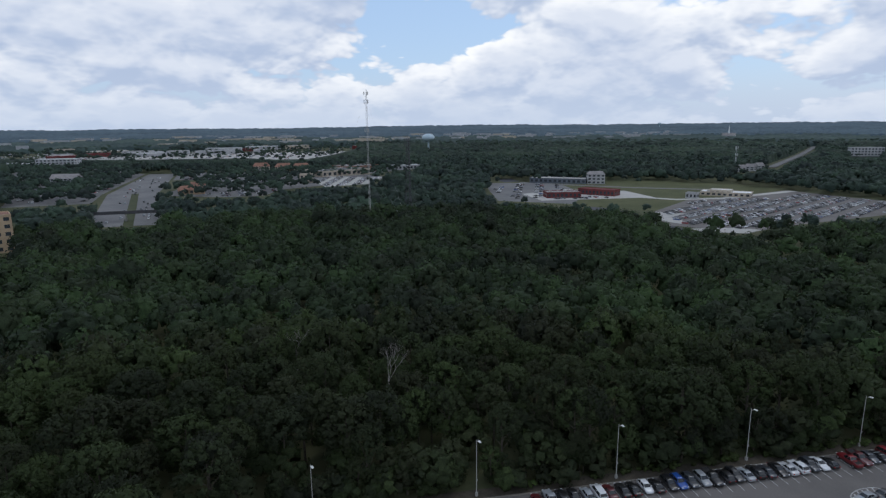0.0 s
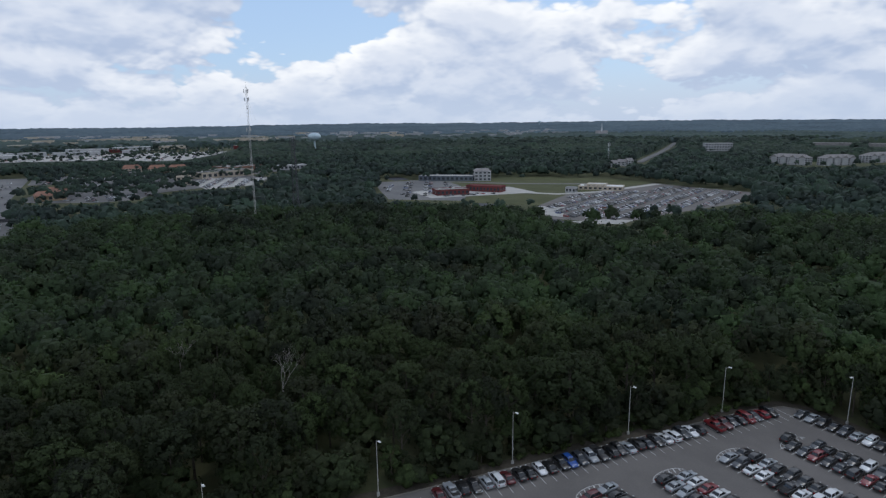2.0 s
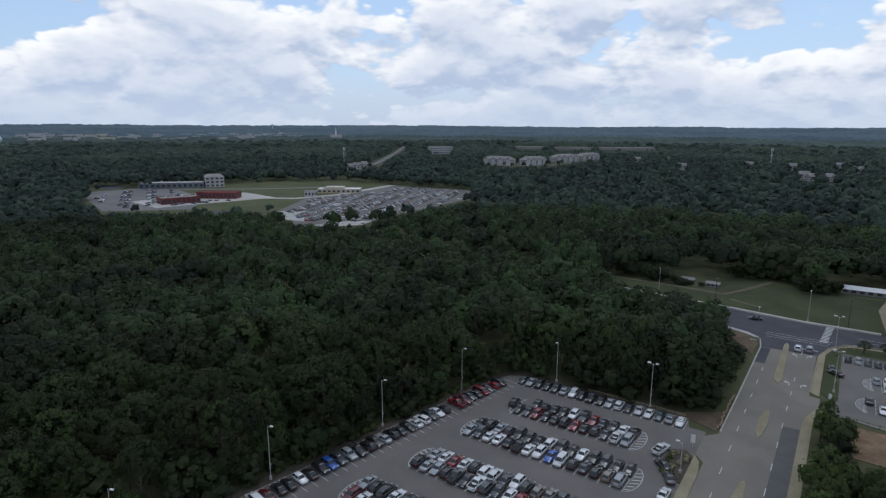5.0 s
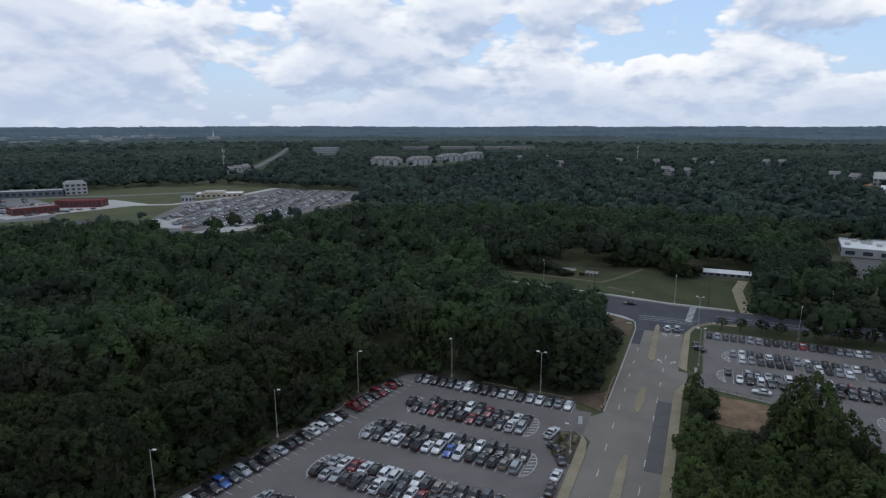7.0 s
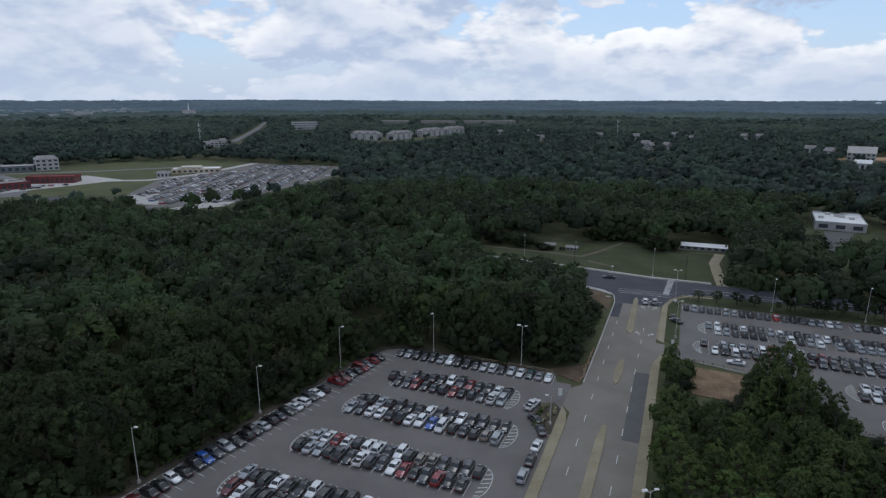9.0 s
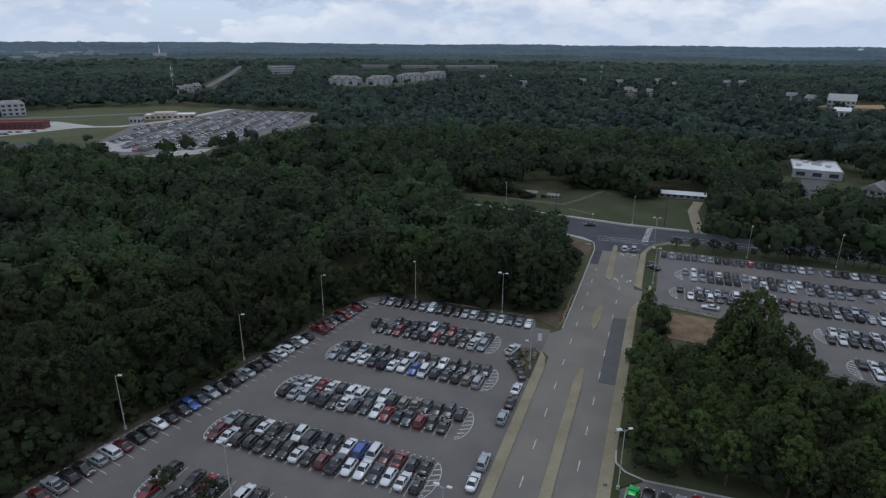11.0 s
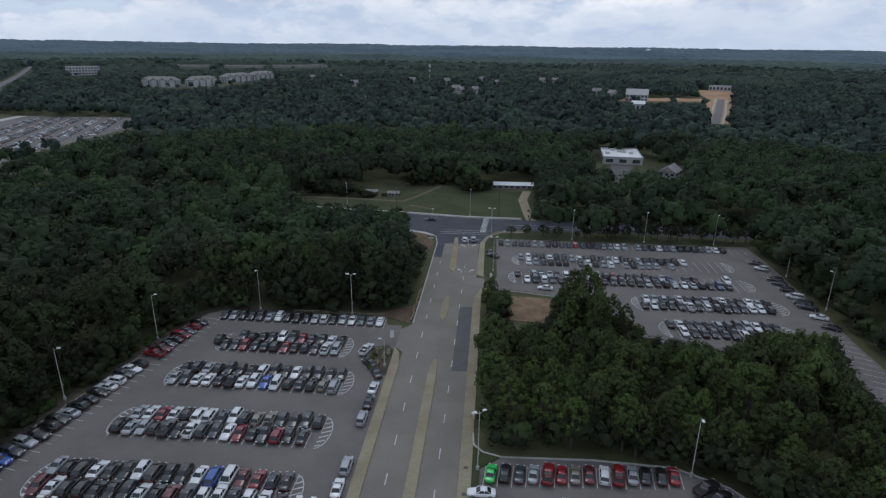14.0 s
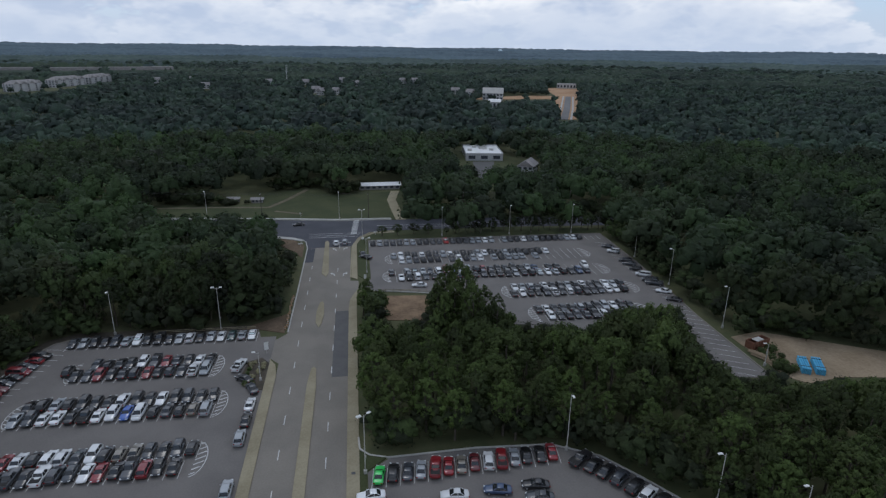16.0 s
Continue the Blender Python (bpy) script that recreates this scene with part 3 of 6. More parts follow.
for x, y, n, tn in ((-100.3, -20.3, 1, 10), (-97.0, 10.5, 1, 10), (-94.2, 41, 1, 10), (-89.5, 69.5, 1, 10), (-85.1, 99, 1, 10), (-80.5, 126.5, 1, 10),
                    (-61.5, 145.6, 1, 270), (-35.8, 145.2, 2, 0), (-57.5, 60.3, 2, 0), (-23.0, 63.5, 2, 0), (36.5, 87.6, 1, 270),
                    (-0.2, 85.8, 2, 30), (94.9, 131.3, 1, 180), (2.2, 182, 2, 0), (32.0, 218.6, 1, 270), (58.8, 218.6, 1, 270), (96.6, 187.6, 1, 180),
                    (95.9, 161.7, 1, 180)):
    lamp_post(x, y, n, 11.8, tn)
for x, y, n, tn in ((54.3, 68.9, 1, 180), (62.4, 60.8, 1, 180), (-62.5, 252.5, 1, 270), (-7.8, 246.8, 1, 270), (1.4, 217, 2, 0), (84, 218, 1, 270)):
    lamp_post(x, y, n, 11.8, tn)
lamp_post(93.2, 111.5, 1, 5.8, 180)
lamp_post(-22.3, 118.8, 1, 7.0, 180)


def mast(name, x, y, high, wide, top, mat, label, guys=True, z0=0.0, stout=1.0):
    """A three-legged lattice mast with antennas and stays."""
    root = tagged(new(name), label, "radio mast")
    root.matrix_basis = pose(x, y, z0)
    corner = [(math.cos(a), math.sin(a)) for a in (0.5, 2.6, 4.7)]
    rad = lambda z: (wide + (top - wide) * z / high) * 0.58
    for c, s in corner:
        part("leg", tube(bmesh.new(), (c * rad(0), s * rad(0), 0), (c * rad(high), s * rad(high), high), 0.07 * stout, 0.05 * stout, 5), mat, root)
    bm = bmesh.new()
    z, flip = 0.0, 0
    while z < high - 2:
        step = max(1.6, rad(z) * 2.2)
        for i in range(3):
            a, b = corner[i], corner[(i + 1) % 3]
            if flip:
                a, b = b, a
            z2 = min(z + step, high)
            tube(bm, (a[0] * rad(z), a[1] * rad(z), z), (b[0] * rad(z2), b[1] * rad(z2), z2), 0.04 * stout, 0.04 * stout, 3)
        z, flip = z + step, 1 - flip
    part("bracing", bm, mat, root)
    for zz in (high * 0.975, high * 0.92, high * 0.72):
        for i, (c, s) in enumerate(corner):
            part("antenna", box(bmesh.new(), c * (top + 0.5) - 0.2, s * (top + 0.5) - 0.2, zz - 1.2, c * (top + 0.5) + 0.2, s * (top + 0.5) + 0.2, zz + 1.2, 0.05), mat, root)
    part("whip_antenna", tube(bmesh.new(), (0, 0, high - 0.5), (0, 0, high + 3), 0.08, 0.04, 5), mat, root)
    if guys:
        for c, s in corner:
            for zz in (high * 0.5, high * 0.92):
                part("stay", tube(bmesh.new(), (c * rad(zz), s * rad(zz), zz), (c * high * 0.42, s * high * 0.42, 0), 0.015, 0.015, 3), mat, root)


mast("radio_mast", *polar(-76.8, 404), 92.5, 1.1, 1.0, M_METAL, "tall slender white and grey guyed lattice mast in the woods")
mast("lattice_tower", *polar(-73.05, 450), 60.5, 5.0, 1.8, M_DARKSTEEL, "dark self-standing lattice tower rising from the woods", False, stout=4.0)
mast("radio_mast", *polar(-43.8, 905), 37, 1.6, 1.2, M_WHITESTEEL, "thin pale lattice mast beside a few houses", False)
mast("radio_mast", *polar(-5.9, 1080), 35, 1.6, 1.2, M_WHITESTEEL, "thin pale lattice mast among distant trees", False)
mast("radio_mast", *polar(2.4, 1045), 36, 2.0, 1.2, M_DARKSTEEL, "thin dark lattice mast among distant trees", False)


def lathe(bm, ring, n=24):
    """Turns a list of radius and height about the z axis."""
    rows = [[bm.verts.new((r * math.cos(2 * math.pi * i / n), r * math.sin(2 * math.pi * i / n), z)) for i in range(n)] for r, z in ring]
    for a, b in zip(rows, rows[1:]):
        for i in range(n):
            bm.faces.new((a[i], a[(i + 1) % n], b[(i + 1) % n], b[i]))
    bm.faces.new(rows[0][::-1])
    bm.faces.new(rows[-1])
    return bm


def water_tower(x, y, high, r, label, z0=0.0):
    root = tagged(new("water_tower"), label, "water tower")
    root.matrix_basis = pose(x, y, z0)
    part("tank", lathe(bmesh.new(), [(r * math.cos(a), high - r * 0.62 + r * 0.62 * math.sin(a)) for a in np.linspace(-1.45, 1.5, 14)]), M_TANK, root)
    part("stem", tube(bmesh.new(), (0, 0, 0), (0, 0, high - r * 1.1), r * 0.16, r * 0.13, 12), M_TANK, root)
    part("base", tube(bmesh.new(), (0, 0, 0), (0, 0, r * 0.9), r * 0.42, r * 0.17, 14), M_TANK, root)


water_tower(*polar(-71.1, 1500), 48, 15.5, "pale blue-white water tower above the woods")
water_tower(*polar(-50.15, 3900), 38, 11, "small white water tower on the horizon", 31)
water_tower(*polar(13.4, 4000), 26, 15, "small white water tower on the horizon", 28)


def utility_pole(x, y, turn):
    root = tagged(new("utility_pole"), "weathered wooden utility pole by the street", "utility pole", "utility poles along the street")
    root.matrix_basis = pose(x, y, 0, 0, 0, turn)
    part("pole", tube(bmesh.new(), (0, 0, -0.2), (0, 0, 11.5), 0.16, 0.11, 8), M_BARK, root)
    part("crossarm", box(bmesh.new(), -1.2, -0.06, 10.5, 1.2, 0.06, 10.65, 0.01), M_BARK, root)
    for u in (-1.1, 0.0, 1.1):
        part("insulator", tube(bmesh.new(), (u, 0, 10.65), (u, 0, 10.9), 0.05, 0.03, 6), M_WHITESTEEL, root)


UTIL = [(-95, 259.5), (-40, 250.5), (4.5, 247.5), (45, 246), (92, 243.5)]
for x, y in UTIL:
    utility_pole(x, y, 88)
for u in (-1.1, 1.1):
    cu = bpy.data.curves.new("wire", "CURVE")
    cu.dimensions, cu.bevel_depth, cu.bevel_resolution = "3D", 0.02, 0
    for (xa, ya), (xb, yb) in zip(UTIL, UTIL[1:]):
        sp = cu.splines.new("POLY")
        sp.points.add(8)
        for i in range(9):
            f = i / 8
            sp.points[i].co = (xa + (xb - xa) * f, ya + (yb - ya) * f + u, 10.9 - 3.2 * f * (1 - f), 1)
    cu.materials.append(M_DARKSTEEL)
    tagged(new("overhead_wire", cu), "thin black sagging overhead wire between poles", "wire")

# ------------------------------------------------------------------ buildings
def pane_mesh(w, h):
    return mesh_bm("window", box(bmesh.new(), -w / 2, -0.12, -h / 2, w / 2, 0.06, h / 2), M_PANE)


def building(name, label, x, y, w, d, h, turn=0.0, wall=None, roof=None, shape="flat", storeys=1, bays=4, rise=3.0, z0=0.0, units=0, category="building"):
    """w along its own x, d along its own y; its front faces -y."""
    root = tagged(new(name), label, category)
    root.matrix_basis = pose(x, y, z0, 0, 0, turn)
    part("wall", box(bmesh.new(), -w / 2, -d / 2, -1.0, w / 2, d / 2, h, 0.05), wall, root)
    bm = bmesh.new()
    o = 0.5
    if shape == "flat":
        box(bm, -w / 2 + 0.3, -d / 2 + 0.3, h - 0.05, w / 2 - 0.3, d / 2 - 0.3, h + 0.12)
        part("roof", bm, roof, root)
        bm = bmesh.new()
        for a in ((-w / 2 - 0.1, -d / 2 - 0.1, w / 2 + 0.1, -d / 2 + 0.28), (-w / 2 - 0.1, d / 2 - 0.28, w / 2 + 0.1, d / 2 + 0.1),
                  (-w / 2 - 0.1, -d / 2 + 0.28, -w / 2 + 0.28, d / 2 - 0.28), (w / 2 - 0.28, -d / 2 + 0.28, w / 2 + 0.1, d / 2 - 0.28)):
            box(bm, a[0], a[1], h - 0.3, a[2], a[3], h + 0.6)
        part("parapet", bm, wall, root)
    else:
        e = (w / 2 + o) * (0.0 if shape == "gable" else 0.32) if w > d else 0.0
        q = [(-w / 2 - o, -d / 2 - o, h - 0.2), (w / 2 + o, -d / 2 - o, h - 0.2), (w / 2 + o, d / 2 + o, h - 0.2), (-w / 2 - o, d / 2 + o, h - 0.2),
             (-w / 2 - o + e, 0, h + rise), (w / 2 + o - e, 0, h + rise)]
        v = [bm.verts.new(p) for p in q]
        for f in ((0, 1, 5, 4), (2, 3, 4, 5), (0, 4, 3), (1, 2, 5), (3, 2, 1, 0)):
            bm.faces.new([v[i] for i in f])
        part("roof", bm, roof, root)
    for i in range(units):
        ux, uy = -w * 0.36 + w * 0.72 * ((i * 0.618) % 1), -d * 0.25 + d * 0.5 * ((i * 0.37 + 0.2) % 1)
        part("roof_unit", box(bmesh.new(), ux - 1.3, uy - 0.9, h + 0.1, ux + 1.3, uy + 0.9, h + 1.5, 0.08), M_METAL, root)
    if bays:
        pw, ph = w / bays * 0.55, h / storeys * 0.5
        me = pane_mesh(pw, ph)
        sw = pane_mesh(min(pw, d / 3 * 0.6), ph)
        for s in range(storeys):
            zz = h / storeys * (s + 0.52)
            for i in range(bays):
                part("window", me, None, root, at=pose(-w / 2 + w * (i + 0.5) / bays, -d / 2, zz))
            for i in range(3):
                for side in (1, -1):
                    part("window", sw, None, root, at=pose(side * w / 2, -d / 2 + d * (i + 0.5) / 3, zz, 0, 0, 90 * side))
    return root


building("mobile_home", "long white-roofed mobile home behind the grass field", 11.5, 303, 21, 5.5, 2.2, 2, M_GREYROOF, M_WHITEROOF, "gable", 1, 7, 1.0, category="mobile home")
building("white_building", "white flat-roofed low building among the trees", 84, 394, 24, 36, 4.2, -6, M_SIDING, M_WHITEROOF, "flat", 1, 3, units=5)
building("house", "grey house with a gabled shingle roof among trees", 99, 334, 13, 9, 5.5, 60, M_SIDING, M_GREYROOF, "gable", 2, 4, 3.0, category="house")
for x, y in ((-57, 281), (-46, 279)):
    building("shed", "small grey shed at the wood's edge", x, y, 5, 2.6, 1.7, 0, M_GREYROOF, M_GREYROOF, "gable", 1, 3, 0.7, category="shed")
# campus by the far lot
building("office_wing", "long low white-roofed office wing", -627, 380, 67, 20, 5.5, 48, M_BLUEGREY, M_LOT_PALE, "flat", 1, 12, units=3)
building("office_block", "three-storey pale office block with a low hipped roof", -601, 414, 20, 18, 11.5, 60, M_SIDING, M_GREYROOF, "hip", 3, 4, 3)
building("brick_building", "low red brick commercial building", -502, 308, 33, 18, 5.0, 74, M_BRICK, M_GREYROOF, "flat", 1, 8, units=2)
building("brick_building", "low red-framed commercial building with white bays", -503, 351, 38, 15, 5.5, 31, M_BRICK, M_BRICK, "flat", 1, 10)
building("pavilion", "small grey block beside the far lot", -442, 412, 10, 8, 5, 30, M_SIDING, M_GREYROOF, "flat", 1, 3)
building("terminal", "low building with a bright white stepped roof", -445, 456, 44, 19, 3.6, 37, M_STUCCO, M_WHITEROOF, "flat", 1, 9, units=2)
building("terminal_hall", "raised bright white roofed hall", -449, 453.5, 19, 12, 5.4, 37, M_STUCCO, M_WHITEROOF, "flat", 1, 4)
# apartments
for x, y, w, t in ((-522, 936, 56, 4), (-472, 968, 50, 66), (-462, 1080, 70, 76), (-446, 1160, 70, 80)):
    b = building("apartment_building", "long pale grey four-storey apartment building with gables", x, y, w, 16, 11, t, M_SIDING, M_GREYROOF, "hip", 4, 12, 5, category="apartment building")
    for i in range(4):
        u = -w / 2 + w * (i + 0.5) / 4
        bm = bmesh.new()
        prism(bm, [(u - 4, -10), (u + 4, -10), (u + 4, -5), (u - 4, -5)], 0, 11)
        part("bay", bm, M_SIDING, b)
        bm = bmesh.new()
        v = [bm.verts.new(p) for p in ((u - 4.5, -10.5, 11), (u + 4.5, -10.5, 11), (u, -10.5, 14.8), (u - 4.5, -2, 11), (u + 4.5, -2, 11), (u, -2, 14.8))]
        for f in ((0, 1, 2), (3, 5, 4), (0, 2, 5, 3), (1, 4, 5, 2), (0, 3, 4, 1)):
            bm.faces.new([v[j] for j in f])
        part("gable", bm, M_GREYROOF, b)
# town to the west
building("hotel", "tan orange five-storey hotel among trees", -405, -139, 44, 17, 21.5, 109, M_ORANGE, M_REDROOF, "flat", 5, 9, units=2, category="hotel")
building("restaurant", "low restaurant with a red-brown roof", -690, -32, 26, 18, 5.5, 95, M_ORANGE, M_REDROOF, "hip", 1, 5, 3.5)
building("restaurant", "low restaurant with a red-brown roof", -745, -30, 24, 16, 5.0, 95, M_STUCCO, M_REDROOF, "hip", 1, 5, 3)
building("inn", "white gabled inn with a steep grey roof", -852, -180, 30, 18, 10, 80, M_SIDING, M_GREYROOF, "gable", 3, 6, 5)
building("office_block", "pale grey flat-roofed office block", -1222, -266, 62, 30, 17, 80, M_SIDING, M_WHITEROOF, "flat", 4, 10)
building("warehouse", "low grey warehouse with a white roof", -1283, -345, 60, 40, 8, 80, M_SIDING, M_WHITEROOF, "flat", 1, 8)
building("warehouse", "low grey shop building", -900, -205, 40, 20, 6, 80, M_STUCCO, M_GREYROOF, "flat", 1, 8)
building("shop", "beige shop tower with a tall front", -770, 100, 16, 14, 10, 80, M_STUCCO, M_STUCCO, "flat", 2, 3)
building("superstore", "broad beige superstore with a flat roof", -868, 158, 78, 50, 8, 110, M_STUCCO, M_LOT_FAR, "flat", 1, 10, units=5)
building("superstore", "broad red-brown store with a flat roof", -925, 196, 60, 40, 9, 110, M_REDROOF, M_GREYROOF, "flat", 1, 8, units=4)
building("warehouse", "long grey warehouse with a white roof", -930, 270, 64, 18, 6.5, 95, M_SIDING, M_WHITEROOF, "flat", 1, 10)
for x, y, t in ((-972, 92, 85), (-960, 118, 95), (-1000, 60, 85)):
    building("townhouse_row", "beige hip-roofed lodging with several gables", x, y, 26, 16, 8, t, M_STUCCO, M_REDROOF, "hip", 3, 6, 5)
building("house", "white house with a grey gabled roof", -905, 52, 14, 10, 5, 60, M_SIDING, M_GREYROOF, "gable", 2, 4, 4, category="house")
R = random.Random(5)
for i in range(34):
    az = -106 + 33 * R.random()
    dd = 1480 + 420 * R.random() + (az + 106) * 6
    x, y = polar(az, dd)
    wl = R.choice([M_STUCCO, M_SIDING, M_SIDING, M_BRICK])
    building("shop_building", "distant pale flat-roofed shopping building", x, y, R.uniform(35, 95), R.uniform(22, 45), R.uniform(7, 11), -az + R.uniform(-12, 12), wl,
             R.choice([M_WHITEROOF, M_LOT_PALE, M_LOT_PALE, M_GREYROOF]), "flat", 1, 0, z0=float(relief(x, y)), units=1)
for i in range(64):
    az = -109 + 46 * R.random()
    x, y = polar(az, 1950 + 750 * R.random() ** 0.7)
    building("shop_building", "distant low pale building among treetops", x, y, R.uniform(18, 75), R.uniform(14, 34), R.uniform(13, 18), -az + R.uniform(-25, 25), R.choice([M_STUCCO, M_SIDING]),
             R.choice([M_WHITEROOF, M_WHITEROOF, M_LOT_PALE]), "flat", 1, 0, z0=float(relief(x, y)))
building("tower_block", "tall pale block on the far side of town", -2420, -440, 52, 24, 26, 80, M_SIDING, M_LOT_PALE, "flat", 6, 8, z0=8)
for i in range(70):
    az = R.choice([-60, -57, -54, -51, -49, -70, -66, -64]) + R.uniform(-2.5, 2.5)
    dd = R.uniform(2150, 2750)
    x, y = polar(az, dd)
    building("town_building", "distant pale-roofed building in the far town", x, y, R.uniform(12, 42), R.uniform(12, 24), R.uniform(12, 18), -az + R.uniform(-30, 30), M_SIDING,
             R.choice([M_WHITEROOF, M_LOT_PALE]), "flat", 1, 0, z0=float(relief(x, y)))
x, y = polar(-44.5, 2200)
ch = building("church", "distant church with a pointed white steeple", x, y, 40, 18, 16, 40, M_SIDING, M_GREYROOF, "gable", 1, 5, 8, z0=float(relief(x, y)), category="church")
part("steeple", tube(bmesh.new(), (0, 0, 10), (0, 0, 48), 4, 0.3, 8), M_WHITESTEEL, ch)
# houses among the trees
for i, (x, y) in enumerate(HOUSES[:17]):
    az, label = math.degrees(math.atan2(x, y)), i % 2
    building("house", ("white house with a grey gabled roof among far trees", "pale two-storey house half hidden by trees")[label], x, y, 12, 8, 5, -az + R.uniform(-50, 50), M_SIDING,
             M_GREYROOF, "gable", 2, 2, 4.0, z0=4, category="house")
building("office_block", "long flat grey office building above the trees", -804, 1160, 54, 24, 15, 50, M_SIDING, M_LOT_PALE, "flat", 3, 10, z0=4)
for x, y, w in ((-757, 1525, 90), (-640, 1560, 110), (-540, 1610, 100), (-480, 1650, 60)):
    building("storage_building", "long low pale-roofed building beyond the apartments", x, y, w, 26, 6, 25, M_GREYROOF, M_LOT_PALE, "flat", 1, 0, z0=5)
building("farmhouse", "wide pale house with a broad grey roof", 192, 838, 28, 16, 9, -14, M_SIDING, M_LOT_PALE, "gable", 2, 6, 7, category="house")
building("barn", "pale-roofed shed by the trees", 166, 714, 14, 12, 8, -13, M_SIDING, M_WHITEROOF, "gable", 1, 3, 3, category="shed")
building("site_office", "pale low building at the clay works", 380, 1070, 34, 14, 8, -20, M_SIDING, M_LOT_PALE, "flat", 1, 6)
slab("far_parking_lot", FAR_LOT, -0.3, 0.02, M_ASPHALT, "large grey parking lot beyond the woods", "parking lot")
slab("campus_ground", CAMPUS, -0.3, 0.0, M_DRYGRASS, "dry grass round the low buildings", "lawn")
slab("campus_lot", [(-600, 274), (-500, 239), (-452, 290), (-486, 318), (-545, 352), (-598, 368), (-640, 352), (-656, 303)], -0.2, 0.03, M_LOT_FAR, "grey pavement in front of the brick buildings", "parking lot")
slab("campus_lot", [(-540, 285), (-484, 276), (-462, 385), (-520, 395), (-560, 345)], -0.2, 0.05, M_LOT_PALE, "pale concrete yard round the brick buildings", "yard")
slab("campus_road", strip([(-476, 370), (-440, 392), (-430, 440), (-446, 545)], 9), -0.2, 0.04, M_LOT_PALE, "pale concrete lane past the grass", "road")
slab("campus_road", strip([(-650, 340), (-590, 384), (-540, 425), (-478, 500)], 9), -0.2, 0.04, M_LOT_FAR, "grey lane behind the brick buildings", "road")
slab("campus_yard", [(-386, 322), (-345, 296), (-330, 300), (-368, 336)], -0.2, 0.06, M_CONCRETE, "pale concrete apron at the lot's edge", "yard")
slab("campus_yard", [(-312, 292), (-300, 290), (-284, 312), (-290, 330), (-303, 322)], -0.2, 0.06, M_CONCRETE, "pale concrete apron at the lot's edge", "yard")
slab("highway", HIGHWAY, -0.3, 0.03, M_LOT_FAR, "wide pale divided highway", "road")
slab("highway_median", strip([(-470, -66), (-600, -78), (-715, -89)], 7), -0.2, 0.2, M_GRASS, "green median of the highway", "median")
slab("town_lot", TOWN_LOT, -0.3, 0.0, M_LOT_FAR, "grey paved shopping lots", "parking lot")
slab("town_lot", PALE_LOT, -0.2, 0.06, M_CONCRETE, "bright concrete lot full of cars", "parking lot")
slab("town_lot", TOWN_WEST, -0.3, 0.0, M_LOT_FAR, "grey paved lots west of the highway", "parking lot")
# sunlight on the far town is put into this ground's pale colour
slab("mall_ground", [(x, y) for x, y in MALL], -0.3, 1.2, M_LOT_PALE, "pale paved ground round the far shops", "parking lot")
pts = np.array([(-690 - 424 * f, 790 + 631 * f) for f in np.linspace(0, 1, 24)])
q = np.array(strip([tuple(p) for p in pts], 13))
z = relief(q[:, 0], q[:, 1]) + 0.8
v = np.concatenate([np.c_[q, z], np.c_[q, z - 1.5]])
f = [(i, i + 1, 46 - i, 47 - i) for i in range(23)] + [(i, i + 1, i + 49, i + 48) for i in range(47)]
tagged(new("far_road", mesh_np("far_road", v, f, M_LOT_FAR)), "pale road climbing through distant trees", "road", kind="structure")
slab("clay_works", QUARRY, -0.3, 0.3, M_REDSOIL, "orange clay ground stripped for building", "bare ground")
slab("site_road", strip([(212, 596), (255, 710), (318, 884)], 8), -0.2, 0.45, M_LOT_FAR, "new grey road through the clay works", "road")
for o in (-6.5, 6.5):
    slab("site_kerb", strip([(212 + o, 596 - o * 0.4), (255 + o, 710 - o * 0.4), (318 + o, 884 - o * 0.4)], 2.2), -0.2, 0.6, M_CONCRETE, "pale kerb of the new road", "kerb")


def footbridge():
    root = tagged(new("footbridge"), "dark narrow bridge across the highway", "bridge")
    root.matrix_basis = pose(-505, -71, 0, 0, 0, 84)
    part("deck", box(bmesh.new(), -30, -1.6, 5.8, 30, 1.6, 6.6, 0.05), M_DARKSTEEL, root)
    for s in (-1.5, 1.5):
        part("railing", box(bmesh.new(), -30, s - 0.08, 6.6, 30, s + 0.08, 7.9, 0.02), M_DARKSTEEL, root)
    for u in (-27, 0, 27):
        part("pier", tube(bmesh.new(), (u, 0, -0.2), (u, 0, 5.8), 0.8, 0.7, 10), M_CONCRETE, root)


footbridge()

# ------------------------------------------------------------------ cars
PAINT = {"k": ((0.012, 0.012, 0.014), "black"), "g": ((0.034, 0.039, 0.048), "dark grey"), "s": ((0.29, 0.31, 0.33), "silver"), "w": ((0.64, 0.65, 0.66), "white"),
         "r": ((0.20, 0.010, 0.016), "red"), "m": ((0.10, 0.012, 0.016), "maroon"), "b": ((0.022, 0.085, 0.34), "blue"), "t": ((0.20, 0.18, 0.15), "tan"),
         "d": ((0.020, 0.055, 0.055), "dark green"), "n": ((0.035, 0.46, 0.09), "bright green"), "u": ((0.035, 0.06, 0.12), "navy blue")}
